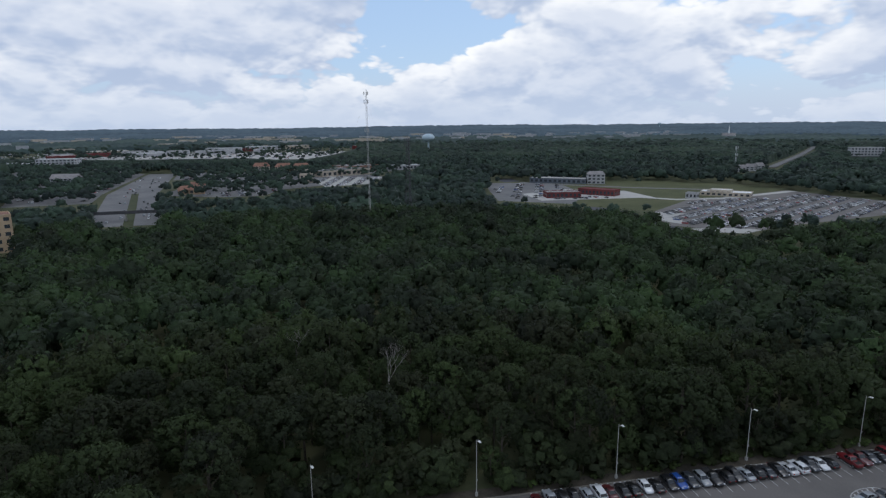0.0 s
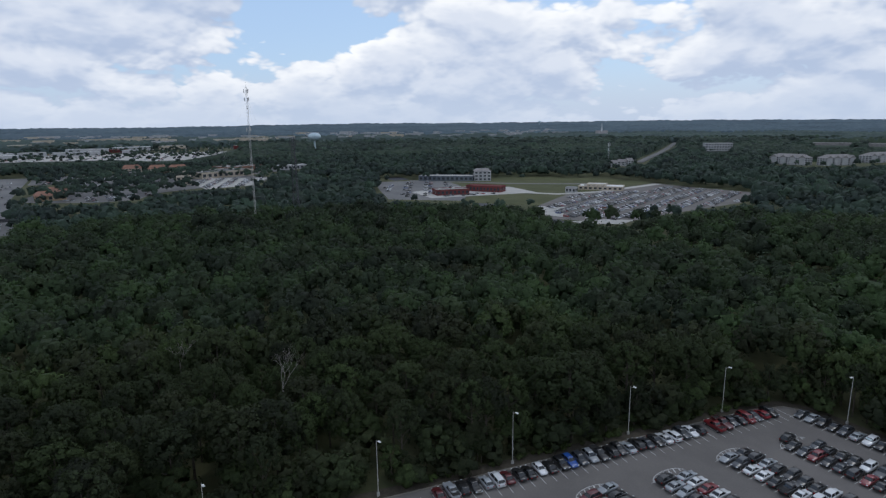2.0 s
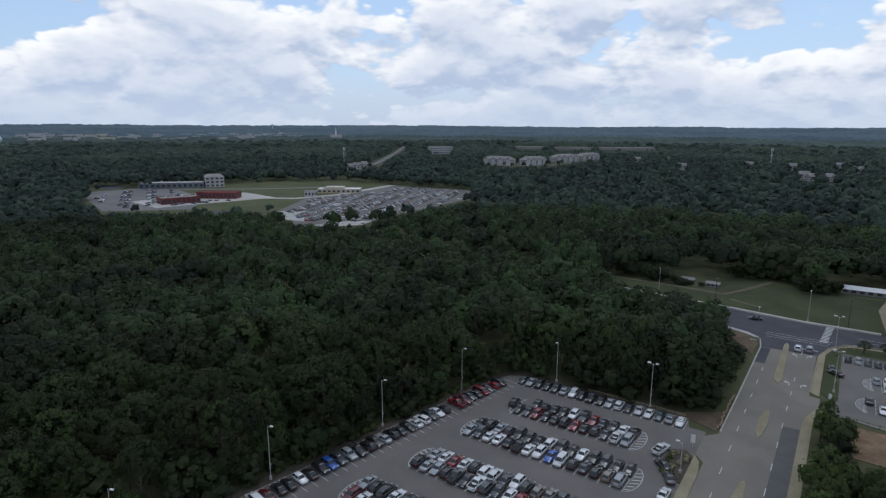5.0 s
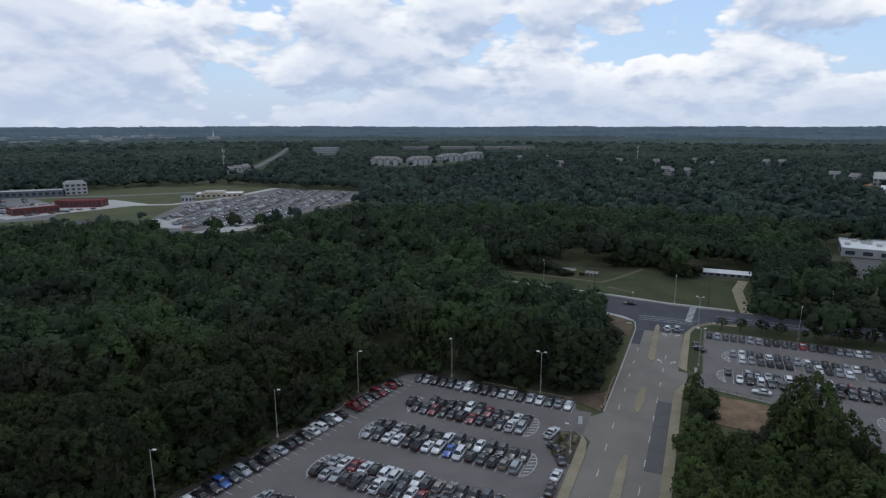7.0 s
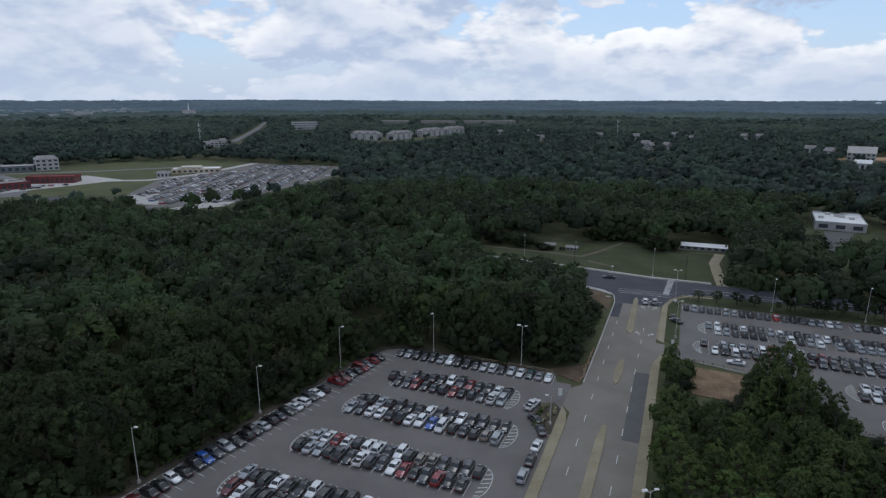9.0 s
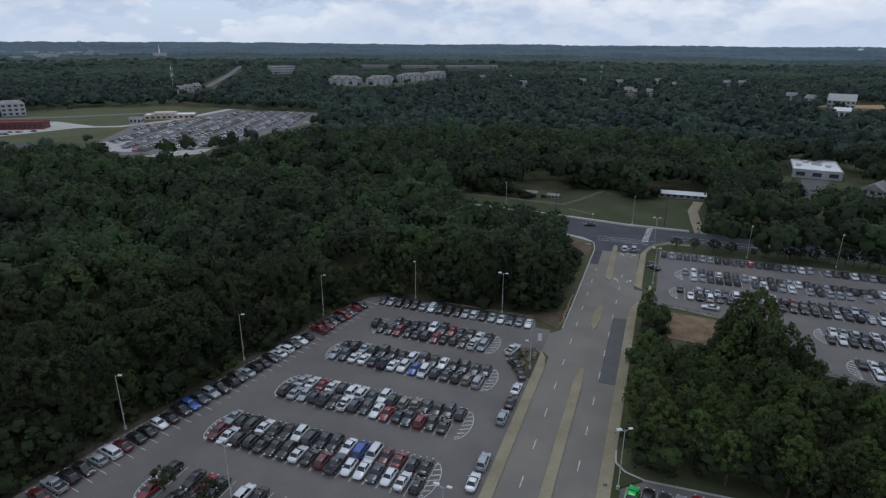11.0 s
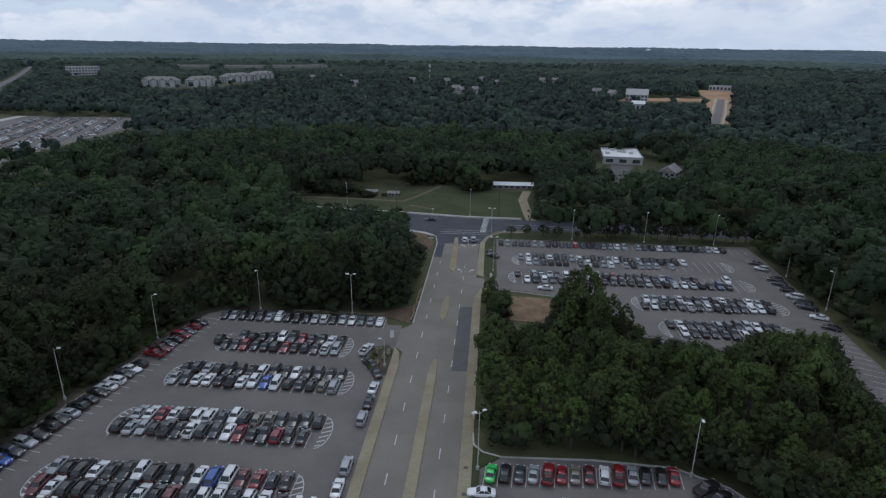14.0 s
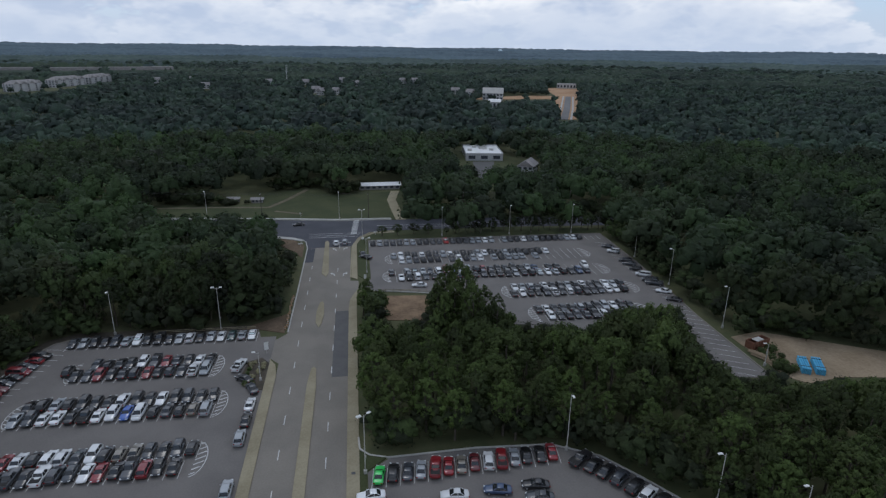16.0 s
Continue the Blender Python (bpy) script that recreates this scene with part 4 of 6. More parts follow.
# length, width, sill, bonnet, belt, roof, cabin: foot front, top front, top rear, foot rear
SHAPE = {"sedan": (4.75, 1.82, 0.24, 0.84, 0.98, 1.45, 0.95, 0.18, -0.95, -1.65),
         "hatchback": (4.25, 1.78, 0.24, 0.88, 1.00, 1.50, 1.00, 0.35, -1.35, -1.95),
         "suv": (4.70, 1.90, 0.30, 1.02, 1.14, 1.74, 1.05, 0.45, -1.75, -2.20),
         "van": (5.05, 1.98, 0.28, 1.00, 1.12, 1.78, 1.60, 0.85, -2.05, -2.40),
         "pickup": (5.60, 1.98, 0.36, 1.08, 1.18, 1.84, 0.95, 0.35, -0.75, -1.05)}


def loft(bm, rings, close=True):
    rows = [[bm.verts.new(p) for p in ring] for ring in rings]
    n = len(rows[0])
    for a, b in zip(rows, rows[1:]):
        for i in range(n):
            bm.faces.new((a[i], a[(i + 1) % n], b[(i + 1) % n], b[i]))
    if close:
        bm.faces.new(rows[0][::-1])
        bm.faces.new(rows[-1])
    return bm


def smooth_bm(bm):
    for f in bm.faces:
        f.smooth = True
    return bm


def car_model(kind):
    L, W, sill, bonnet, belt, roof, f0, f1, r1, r0 = SHAPE[kind]
    h, hw = L / 2, W / 2
    root = new("car" if kind != "pickup" else "pickup_truck")
    rear = belt - 0.02 if kind in ("sedan",) else belt
    stations = [(-h, 0.52, sill + 0.26, rear - 0.24), (-h + 0.06, 0.80, sill + 0.12, rear - 0.10), (-h + 0.24, 0.93, sill + 0.03, rear - 0.02), (r0, 0.99, sill, rear + 0.01),
                ((r0 + f0) / 2, 1.0, sill, belt), (f0, 0.99, sill, belt - 0.01), (f0 + 0.25, 0.98, sill, bonnet + 0.03), (h - 0.75, 0.96, sill, bonnet - 0.01), (h - 0.40, 0.92, sill + 0.02, bonnet - 0.07),
                (h - 0.15, 0.81, sill + 0.08, bonnet - 0.17), (h - 0.03, 0.62, sill + 0.18, bonnet - 0.30), (h, 0.42, sill + 0.26, bonnet - 0.38)]
    rings = []
    for y, k2, zb, zt in stations:
        w, d = hw * k2, zt - zb
        side = [(0.84 * w, zb), (0.97 * w, zb + 0.14 * d), (w, zb + 0.48 * d), (0.985 * w, zb + 0.74 * d), (0.93 * w, zb + 0.92 * d), (0.78 * w, zt), (0.34 * w, zt + 0.02)]
        rings.append([(u, y, z) for u, z in side] + [(-u, y, z) for u, z in side[::-1]])
    bm = loft(bmesh.new(), rings)
    # roof skin, pillars and door mirrors
    a, b = hw * 0.84, hw * 0.70
    rings = []
    for q, k2, dz in ((0.0, 0.92, 0.07), (0.12, 0.98, 0.025), (0.5, 1.0, 0.0), (0.82, 0.98, 0.025), (1.0, 0.90, 0.09)):
        w, z, y = b * k2, roof - dz, r1 + (f1 - r1) * q
        rings.append([(u, y, z - dd) for u, dd in ((w, 0.10), (w * 0.97, 0.04), (w * 0.86, 0.012), (w * 0.45, 0.0), (-w * 0.45, 0.0), (-w * 0.86, 0.012), (-w * 0.97, 0.04), (-w, 0.10))])
    loft(bm, rings)
    for s in (-1, 1):
        for (ya, yb) in ((f0, f1), (r0, r1), ((f0 + r0) / 2 - 0.1, (f1 + r1) / 2 - 0.1)):
            tube(bm, (s * a, ya, belt - 0.05), (s * b, yb, roof - 0.08), 0.05, 0.05, 4)
        box(bm, s * (hw + 0.06) - 0.09, f0 - 0.45, belt - 0.03, s * (hw + 0.06) + 0.09, f0 - 0.30, belt + 0.11, 0.03)
    if kind == "pickup":
        for s in (-1, 1):
            box(bm, s * hw * 0.94 - 0.06, -h + 0.12, belt - 0.03, s * hw * 0.94 + 0.06, r0 - 0.05, belt + 0.12, 0.02)
        box(bm, -hw * 0.9, -h + 0.05, belt - 0.03, hw * 0.9, -h + 0.15, belt + 0.12, 0.02)
    part("body", smooth_bm(bm), M_PAINT, root)
    rings = []
    for q in (0.0, 0.5, 1.0):
        w = hw * (0.85 - 0.16 * q - 0.02 * math.sin(q * math.pi))
        yr, yf, z = r0 + (r1 - r0) * q + 0.02, f0 + (f1 - f0) * q - 0.02, belt - 0.03 + (roof - 0.07 - belt) * q
        rings.append([(u, y, z) for u, y in ((-w * 0.8, yr), (w * 0.8, yr), (w, yr + 0.14), (w, yf - 0.22), (w * 0.78, yf), (-w * 0.78, yf), (-w, yf - 0.22), (-w, yr + 0.14))])
    part("glazing", loft(bmesh.new(), rings), M_GLASS, root, "dark glass")
    if kind == "pickup":
        part("cargo_bed", box(bmesh.new(), -hw * 0.84, -h + 0.2, belt - 0.02, hw * 0.84, r0 - 0.1, belt + 0.02, 0.01), M_TYRE, root, "black bed liner")
    tr = 0.33 if kind in ("sedan", "hatchback") else 0.38
    bm = bmesh.new()
    tube(bm, (-0.11, 0, 0), (0.11, 0, 0), tr, tr, 11)
    r2 = bmesh.ops.create_cone(bm, cap_ends=True, segments=8, radius1=tr * 0.62, radius2=tr * 0.62, depth=0.24)
    bmesh.ops.transform(bm, verts=r2["verts"], matrix=pose(0, 0, 0, 0, 90, 0))
    rim = {v for v in r2["verts"]}
    for f in bm.faces:
        if all(v in rim for v in f.verts):
            f.material_index = 1
    wheel = mesh_bm("wheel", bm, M_TYRE, M_RIM)
    for s in (-1, 1):
        for y in (h - 0.88, -h + 0.95):
            part("wheel", wheel, None, root, at=pose(s * (hw - 0.10), y, tr))
    for s in (-1, 1):
        part("headlight", box(bmesh.new(), s * hw * 0.62 - 0.17, h - 0.30, bonnet - 0.28, s * hw * 0.62 + 0.17, h - 0.06, bonnet - 0.15), M_HEAD, root)
        part("tail_light", box(bmesh.new(), s * hw * 0.68 - 0.14, -h - 0.005, rear - 0.34, s * hw * 0.68 + 0.14, -h + 0.16, rear - 0.16), M_TAIL, root)
    return root


MODELS = {}
CR = random.Random(11)
SHADE_MESH = mesh_bm("sunshade", box(bmesh.new(), -0.6, -0.02, -0.22, 0.6, 0.02, 0.22, 0.01), M_SHADE)


def car(x, y, heading, colour, kind=None, group="parked cars", state="parked in a bay"):
    kind = kind or CR.choices(["sedan", "hatchback", "suv", "van", "pickup"], [50, 14, 27, 4, 5])[0]
    m = pose(x + CR.uniform(-0.12, 0.12), y + CR.uniform(-0.2, 0.2), 0.003, 0, 0, heading + CR.uniform(-1.5, 1.5))
    if kind not in MODELS:
        MODELS[kind] = car_model(kind)
        ob = MODELS[kind]
        ob.matrix_basis = m
    else:
        ob = copy_thing(MODELS[kind], m)
    rgb, word = PAINT[colour]
    v = CR.uniform(0.85, 1.12)
    for o in ob.children:
        if o.name.startswith("body"):
            o.color = (*[min(1, c * v) for c in rgb], 1)
    tagged(ob, "%s %s %s" % (word, kind.replace("pickup", "pickup truck"), state), "car" if kind != "pickup" else "pickup truck", group)
    if CR.random() < 0.07 and kind in ("sedan", "suv"):
        S = SHAPE[kind]
        part("sunshade", SHADE_MESH, None, ob, "pale reflective sunshade behind the windscreen",
             pose(0, (S[6] + S[7]) / 2 + 0.04, (S[4] + S[5]) / 2 - 0.02, -math.degrees(math.atan2(S[6] - S[7], S[5] - S[4])) * -1, 0, 0))
    return ob


def rank(text, x0, x1, y, group, toward=0):
    """Cars side by side along x, one for each letter; a dot leaves a bay free."""
    n = len(text)
    for i, c in enumerate(text):
        if c != ".":
            car(x0 + (x1 - x0) * i / max(n - 1, 1), y, 180 if CR.random() < 0.5 else 0, c, group=group)


MAIN = "cars in the lot by the woods"
for y, top, bottom, x0, x1, b0, b1 in ((126.8, "gkkkwgrgkwk", "kgrkgkrkggws", -59.6, -34.7, -62.2, -35.1), (111.0, "kkskkkkwkkwkgkk", "sgwwkkwwbwkgkts", -66.3, -31.0, -66.6, -31.4),
                                       (93.5, "swrwkwwgwkttgkgk", "ksskgkwggwrkgrkk", -67.0, -31.2, -68.4, -33.0), (76.8, "skkwkkwkkkwbwmrgk", "mwkkkkkwkmgwwgwwk", -72.4, -31.8, -72.0, -31.6),
                                       (60.2, "k.krk.wk........k", "r.kk..wk.........", -72.0, -31.8, -72.0, -31.8)):
    rank(top, x0, x1, y + 2.35, MAIN)
    rank(bottom, b0, b1, y - 2.35, MAIN)
    stalls("bay_marking", x0, len(top), y, (1,), (x1 - x0) / (len(top) - 1))
    stalls("bay_marking", b0, len(bottom), y, (-1,), (b1 - b0) / (len(bottom) - 1))
    hatch(x1 + 0.9, y, 2.2, 4.8, 1)
    hatch(min(x0, b0) - 0.8, y, 2.0, 4.4, -1)
car(-64.6, 126.9, 5, "k", "suv", MAIN)
WOODS = "mskkswmkkwkkbgskkkskgkwwgwk.rmgkrgrk"
ux, uy = math.sin(radians(9.4)), math.cos(radians(9.4))
for i, c in enumerate(WOODS):
    s = i * 2.44 - 1.6
    x, y = -87.6 + ux * s, 52.4 + uy * s
    if c != ".":
        car(x, y, -9.4 + CR.choice([90, -90]), c, "suv" if i in (12, 16, 17, 23) else None, MAIN)
line_set("bay_marking", [(-85.9 + ux * (i * 2.44 - 2.8) - 0.2, 52.4 + uy * (i * 2.44 - 2.8), 2.7, 0.06, -9.4) for i in range(-6, 38)], "white bay lines on the asphalt")
rank("gskkgswkkkswksWdsw".lower(), -69.2, -27.4, 140.6, MAIN)
line_set("bay_marking", [(-70.4 + 2.46 * i, 140.4, 2.6, 0.06, 90) for i in range(19)], "white bay lines on the asphalt")
for x, y, a, c, q in ((-27.8, 125.3, -12, "w", "pickup"), (-25.7, 119.3, 50, "k", "sedan"), (-23.6, 115.2, 25, "g", "sedan"), (-22.9, 109, -3, "w", "sedan"), (-23.0, 103.6, 0, "k", "sedan"),
                      (-23.0, 98.0, 0, "s", "suv"), (-23.0, 84, 0, "s", "suv"), (-23.1, 78.4, 0, "w", "sedan"), (-23.0, 70.5, 0, "k", "suv")):
    car(x, y, a, c, q, MAIN, "parked along the kerb")

FAR = "cars in the lot beyond the grove"
MIXED = "kkgsswwkkgsbkgwkkusgkrwkgskmwkgt"


def mixed(n, free=0.05):
    return "".join("." if CR.random() < free else CR.choice(MIXED) for _ in range(n))


rank("g.sksgw" + mixed(16, 0.1) + "...w", 10.2, 75.2, 180.3, FAR)
rank(".wkwgk" + mixed(19), 10.2, 74.0, 175.6, FAR)
rank("wsskwkkskwkkwsk"[:15], 46.5, 80.0, 163.7, FAR)
rank("kwkkgwkwgkkgwwk", 45.3, 79.5, 159.0, FAR)
rank("kwkgkskkswkk", 49.0, 76.0, 147.4, FAR)
rank(".wkkggkwkkgk", 49.0, 76.0, 142.7, FAR)
for y, x0, n, xa, xb in ((194.1, 11.8, 28, 10.5, 79), (177.9, 10.2, 28, 9.0, 79.5), (161.3, 45.3, 14, 44, 82), (145.0, 49, 12, 47.7, 78)):
    stalls("bay_marking", x0, n, y, z=0.004)
    hatch(xa + 0.8, y, 2.6, 4.5, -1, 0.004)
    hatch(xb, y, 3.2, 4.5, 1, 0.004)
line_set("bay_marking", [(3.9 + 2.46 * i, 210.9, 2.5, 0.06, 90) for i in range(37)], "white bay lines on the asphalt", 0.004)
for y, c in ((192.9, "w"), (183, "k"), (180, "g"), (174.8, "k"), (169.7, "w"), (164.8, "k"), (162.0, "g"), (155.7, "w"), (149.3, "k"), (198.5, "g")):
    car(91.0, y, 62, c, None, FAR)
line_set("bay_marking", [(91.3 - max(0, 150 - y) * 0.10, y, 2.6, 0.06, -28) for y in np.arange(108, 206, 2.9)], "white bay lines on the asphalt", 0.004)
car(1.2, 199.5, 10, "k", "sedan", FAR), car(2.2, 196.0, 50, "k", "sedan", FAR), car(18.0, 168.8, 85, "w", "sedan", FAR)

NEAR = "cars in the lot beside the road"
for i, (c, q) in enumerate(zip("nkgsrrtmwrskkr", ("sedan", "suv", "sedan", "sedan", "pickup", "sedan", "sedan", "sedan", "suv", "pickup", "sedan", "sedan", "sedan", "sedan"))):
    car(2.2 + 2.4 * i, 84.6 + i * 0.16, -8, c, q, NEAR)
line_set("bay_marking", [(1.0 + 2.4 * i, 84.4 + i * 0.16, 2.6, 0.06, 84) for i in range(15)], "white bay lines on the asphalt")
for (x, y), c in zip(((37.8, 84.3), (39.7, 82.4), (41.3, 80.4), (42.9, 78.4), (44.3, 76.4), (45.8, 74.2), (47.2, 72.2)), "kkkgkwk"):
    car(x, y, -52, c, None, NEAR)
for x, y, a, c in ((0.7, 79.5, 90, "w"), (14.2, 78.0, 84, "w"), (21.3, 78.4, 80, "u"), (28.1, 79.0, 80, "k"), (8.6, 76.5, 84, "s"), (27.8, 75.8, 80, "g"), (20.4, 75.2, 80, "s")):
    car(x, y, a, c, "sedan", NEAR)
TRAFFIC = "cars waiting at the junction"
car(-8.4, 212.4, 0, "w", "suv", TRAFFIC, "waiting at the stop line"), car(-5.1, 213.0, 0, "s", "van", TRAFFIC, "waiting at the stop line")
car(-24.0, 238.6, 97, "k", "sedan", TRAFFIC, "on the cross street")

# low-detail cars of the far lots
def paint_by_tint():
    m = bpy.data.materials.new("distant_car_paint")
    m.use_nodes = True
    n = Nodes(m.node_tree)
    at = n.node("ShaderNodeAttribute")
    at.attribute_name = "tint"
    r = n.node("ShaderNodeValToRGB")
    r.color_ramp.interpolation = "CONSTANT"
    el = r.color_ramp.elements
    el[0].color = (0.015, 0.015, 0.017, 1)
    el[1].position, el[1].color = 0.34, (0.07, 0.072, 0.078, 1)
    for p, c in ((0.55, (0.26, 0.28, 0.30)), (0.74, (0.66, 0.67, 0.68)), (0.91, (0.26, 0.02, 0.02)), (0.955, (0.04, 0.08, 0.22))):
        e = el.new(p)
        e.color = (*c, 1)
    n.put(r.inputs[0], at.outputs["Fac"])
    p = n.node("ShaderNodeBsdfPrincipled")
    n.put(p.inputs["Base Color"], r.outputs[0])
    p.inputs["Roughness"].default_value = 0.3
    n.put(n.node("ShaderNodeOutputMaterial").inputs[0], p.outputs[0])
    return m


rr = random.Random(4)
M_FARCAR = paint_by_tint()
_b = [(-0.9, -2.3, 0.25), (0.9, -2.3, 0.25), (0.9, 2.3, 0.25), (-0.9, 2.3, 0.25), (-0.85, -2.25, 0.95), (0.85, -2.25, 0.95), (0.85, 2.2, 0.82), (-0.85, 2.2, 0.82)]
_c = [(-0.78, -1.8, 0.9), (0.78, -1.8, 0.9), (0.78, 1.0, 0.9), (-0.78, 1.0, 0.9), (-0.62, -1.2, 1.48), (0.62, -1.2, 1.48), (0.62, 0.3, 1.48), (-0.62, 0.3, 1.48)]
_f = [(4, 5, 6, 7), (0, 1, 5, 4), (1, 2, 6, 5), (2, 3, 7, 6), (3, 0, 4, 7)]
CAR_V = np.array(_b + _c)
CAR_F = np.array(_f + [tuple(i + 8 for i in f) for f in _f])


def car_field(name, label, places):
    """One mesh of many far cars; each place: x, y, z, heading."""
    p = np.array(places)
    a = np.radians(p[:, 3])[:, None]
    v = np.stack([p[:, :1] + CAR_V[:, 0] * np.cos(a) - CAR_V[:, 1] * np.sin(a), p[:, 1:2] + CAR_V[:, 0] * np.sin(a) + CAR_V[:, 1] * np.cos(a),
                  p[:, 2:3] + CAR_V[:, 2] + 0 * a], -1).reshape(-1, 3)
    f = (CAR_F[None] + (np.arange(len(p)) * 16)[:, None, None]).reshape(-1, 4)
    t = np.repeat(np.random.RandomState(len(p)).rand(len(p)), 16).reshape(-1, 16)
    t[:, 8:12] = 0.1
    tagged(new(name, mesh_np(name, v, f, M_FARCAR, t.ravel())), label, "parked cars", kind="stuff")


def row_places(poly, along, gap_rows, pitch, origin, z=0.03, fill=0.92, seed=1):
    """Double rows of bays that fill a ring, running at that bearing."""
    rr = np.random.RandomState(seed)
    a = radians(along)
    d, s = np.array([math.sin(a), math.cos(a)]), np.array([math.cos(a), -math.sin(a)])
    out = []
    for i in range(-40, 41):
        for off in (-2.5, 2.5):
            for j in range(-160, 161):
                q = np.array(origin) + s * (i * gap_rows + off) + d * j * pitch
                if inside(poly, q[0], q[1]) and rr.rand() < fill:
                    out.append((q[0], q[1], z, -along + 90 + (180 if rr.rand() < 0.5 else 0) + rr.uniform(-2, 2)))
    return out


car_field("far_parked_cars", "hundreds of small parked cars in long rows", row_places([(-384, 330), (-330, 300), (-300, 320), (-302, 373), (-308, 478), (-340, 540), (-390, 535), (-420, 528), (-405, 480), (-424, 430), (-420, 398)], -22, 17, 2.75, (-360, 430)))
car_field("far_parked_cars", "rows of small parked cars beside the street", [(x, y + rr.uniform(-0.2, 0.2), 0.004, rr.choice((0, 180)) + rr.uniform(-1.5, 1.5)) for y, x0, x1, fill in
          ((210.9, 5.1, 86.5, 0.9), (196.4, 11.8, 68.5, 0.95), (191.7, 11.8, 66.0, 0.92)) for x in np.arange(x0, x1 + 0.1, 2.48) if rr.random() < fill])
car_field("far_parked_cars", "rows of small parked cars by the shops", row_places([(-640, 5), (-640, 40), (-690, 60), (-700, 20), (-670, -20)], -92, 18, 3, (-660, 20), 0.05, 0.6, 2)
          + row_places([(-702, 114), (-712, 163), (-733, 175), (-799, 203), (-838, 142), (-800, 114)], -70, 18, 3, (-760, 150), 0.1, 0.95, 3)
          + row_places([(-870, -50), (-1000, -50), (-1000, 50), (-890, 50), (-800, 60), (-800, 20)], -85, 20, 3.2, (-900, 0), 0.05, 0.45, 4)
          + row_places([(-660, -125), (-1000, -125), (-1200, -240), (-900, -220), (-660, -185)], -80, 24, 4, (-800, -150), 0.05, 0.4, 5))
car_field("far_parked_cars", "specks of parked cars round the far shops", [(x, y, max(1.25, float(relief(x, y))), 80 * (i % 3)) for i, (x, y, _, _) in enumerate(row_places(MALL, -80, 30, 6, (-1600, 0), 0, 0.35, 6))])
car_field("far_parked_cars", "small parked cars by the brick buildings", row_places([(-598, 278), (-508, 248), (-500, 285), (-545, 340), (-600, 362), (-640, 340)], -60, 22, 3, (-560, 290), 0.06, 0.3, 8)
          + row_places([(-486, 290), (-474, 340), (-480, 345), (-488, 330), (-490, 300)], -12, 13, 3.2, (-482, 320), 0.1, 0.7, 9))
rr = random.Random(4)
car_field("highway_traffic", "scattered cars on the highway", [(x, -54 - 0.06 * (-x - 470) * (1 if lane < 2 else 1) - lane * 4.0 - (8 if lane > 2 else 0), 0.05, 92 if lane > 2 else -88)
          for lane in range(6) for x in [-480 - 480 * rr.random() for _ in range(8)]])

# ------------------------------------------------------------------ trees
# the part of the lot beyond the grove that the camera sees past the trees
LOT_SEEN = [(3.4, 176.5), (3.4, 216), (95.2, 216), (95.0, 184), (93.6, 160), (92.2, 139), (91.6, 106), (84.7, 107.9), (83.4, 122.7), (84.9, 131.2), (91.2, 147.9), (85.1, 150.1), (73.5, 147.3), (64.9, 140.7), (58.3, 135.8), (51.4, 140.6), (44.1, 139.9), (41.6, 148.1), (36.1, 156.5), (34, 158), (22, 165), (4, 167), (-0.5, 169)]
VISIBLE = [MAIN_LOT, LOT_SEEN, NEAR_LOT, [(-22, 0), (-22, 222), (2, 222), (2, 0)], [(-31, 250), (-34, 224), (-18, 210), (4, 226), (16, 228), (16, 246)],
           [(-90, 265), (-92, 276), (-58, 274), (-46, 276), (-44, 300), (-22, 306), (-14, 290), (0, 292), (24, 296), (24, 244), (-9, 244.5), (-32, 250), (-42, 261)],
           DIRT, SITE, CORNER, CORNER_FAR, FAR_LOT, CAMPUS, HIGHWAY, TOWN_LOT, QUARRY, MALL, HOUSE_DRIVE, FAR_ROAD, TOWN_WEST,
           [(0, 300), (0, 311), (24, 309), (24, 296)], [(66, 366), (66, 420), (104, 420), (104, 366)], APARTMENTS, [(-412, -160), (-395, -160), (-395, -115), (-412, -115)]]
# rings behind buildings, so that few trees hide them from the camera
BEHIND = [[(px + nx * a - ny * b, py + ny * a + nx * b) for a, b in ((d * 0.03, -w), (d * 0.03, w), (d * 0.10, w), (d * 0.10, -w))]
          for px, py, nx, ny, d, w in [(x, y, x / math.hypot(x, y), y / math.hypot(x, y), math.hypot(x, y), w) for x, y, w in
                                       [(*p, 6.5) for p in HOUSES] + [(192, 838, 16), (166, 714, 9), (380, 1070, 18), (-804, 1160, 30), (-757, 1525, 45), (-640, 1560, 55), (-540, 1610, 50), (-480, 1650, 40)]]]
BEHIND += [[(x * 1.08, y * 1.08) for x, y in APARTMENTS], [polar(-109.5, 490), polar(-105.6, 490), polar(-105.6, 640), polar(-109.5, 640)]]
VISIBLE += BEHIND


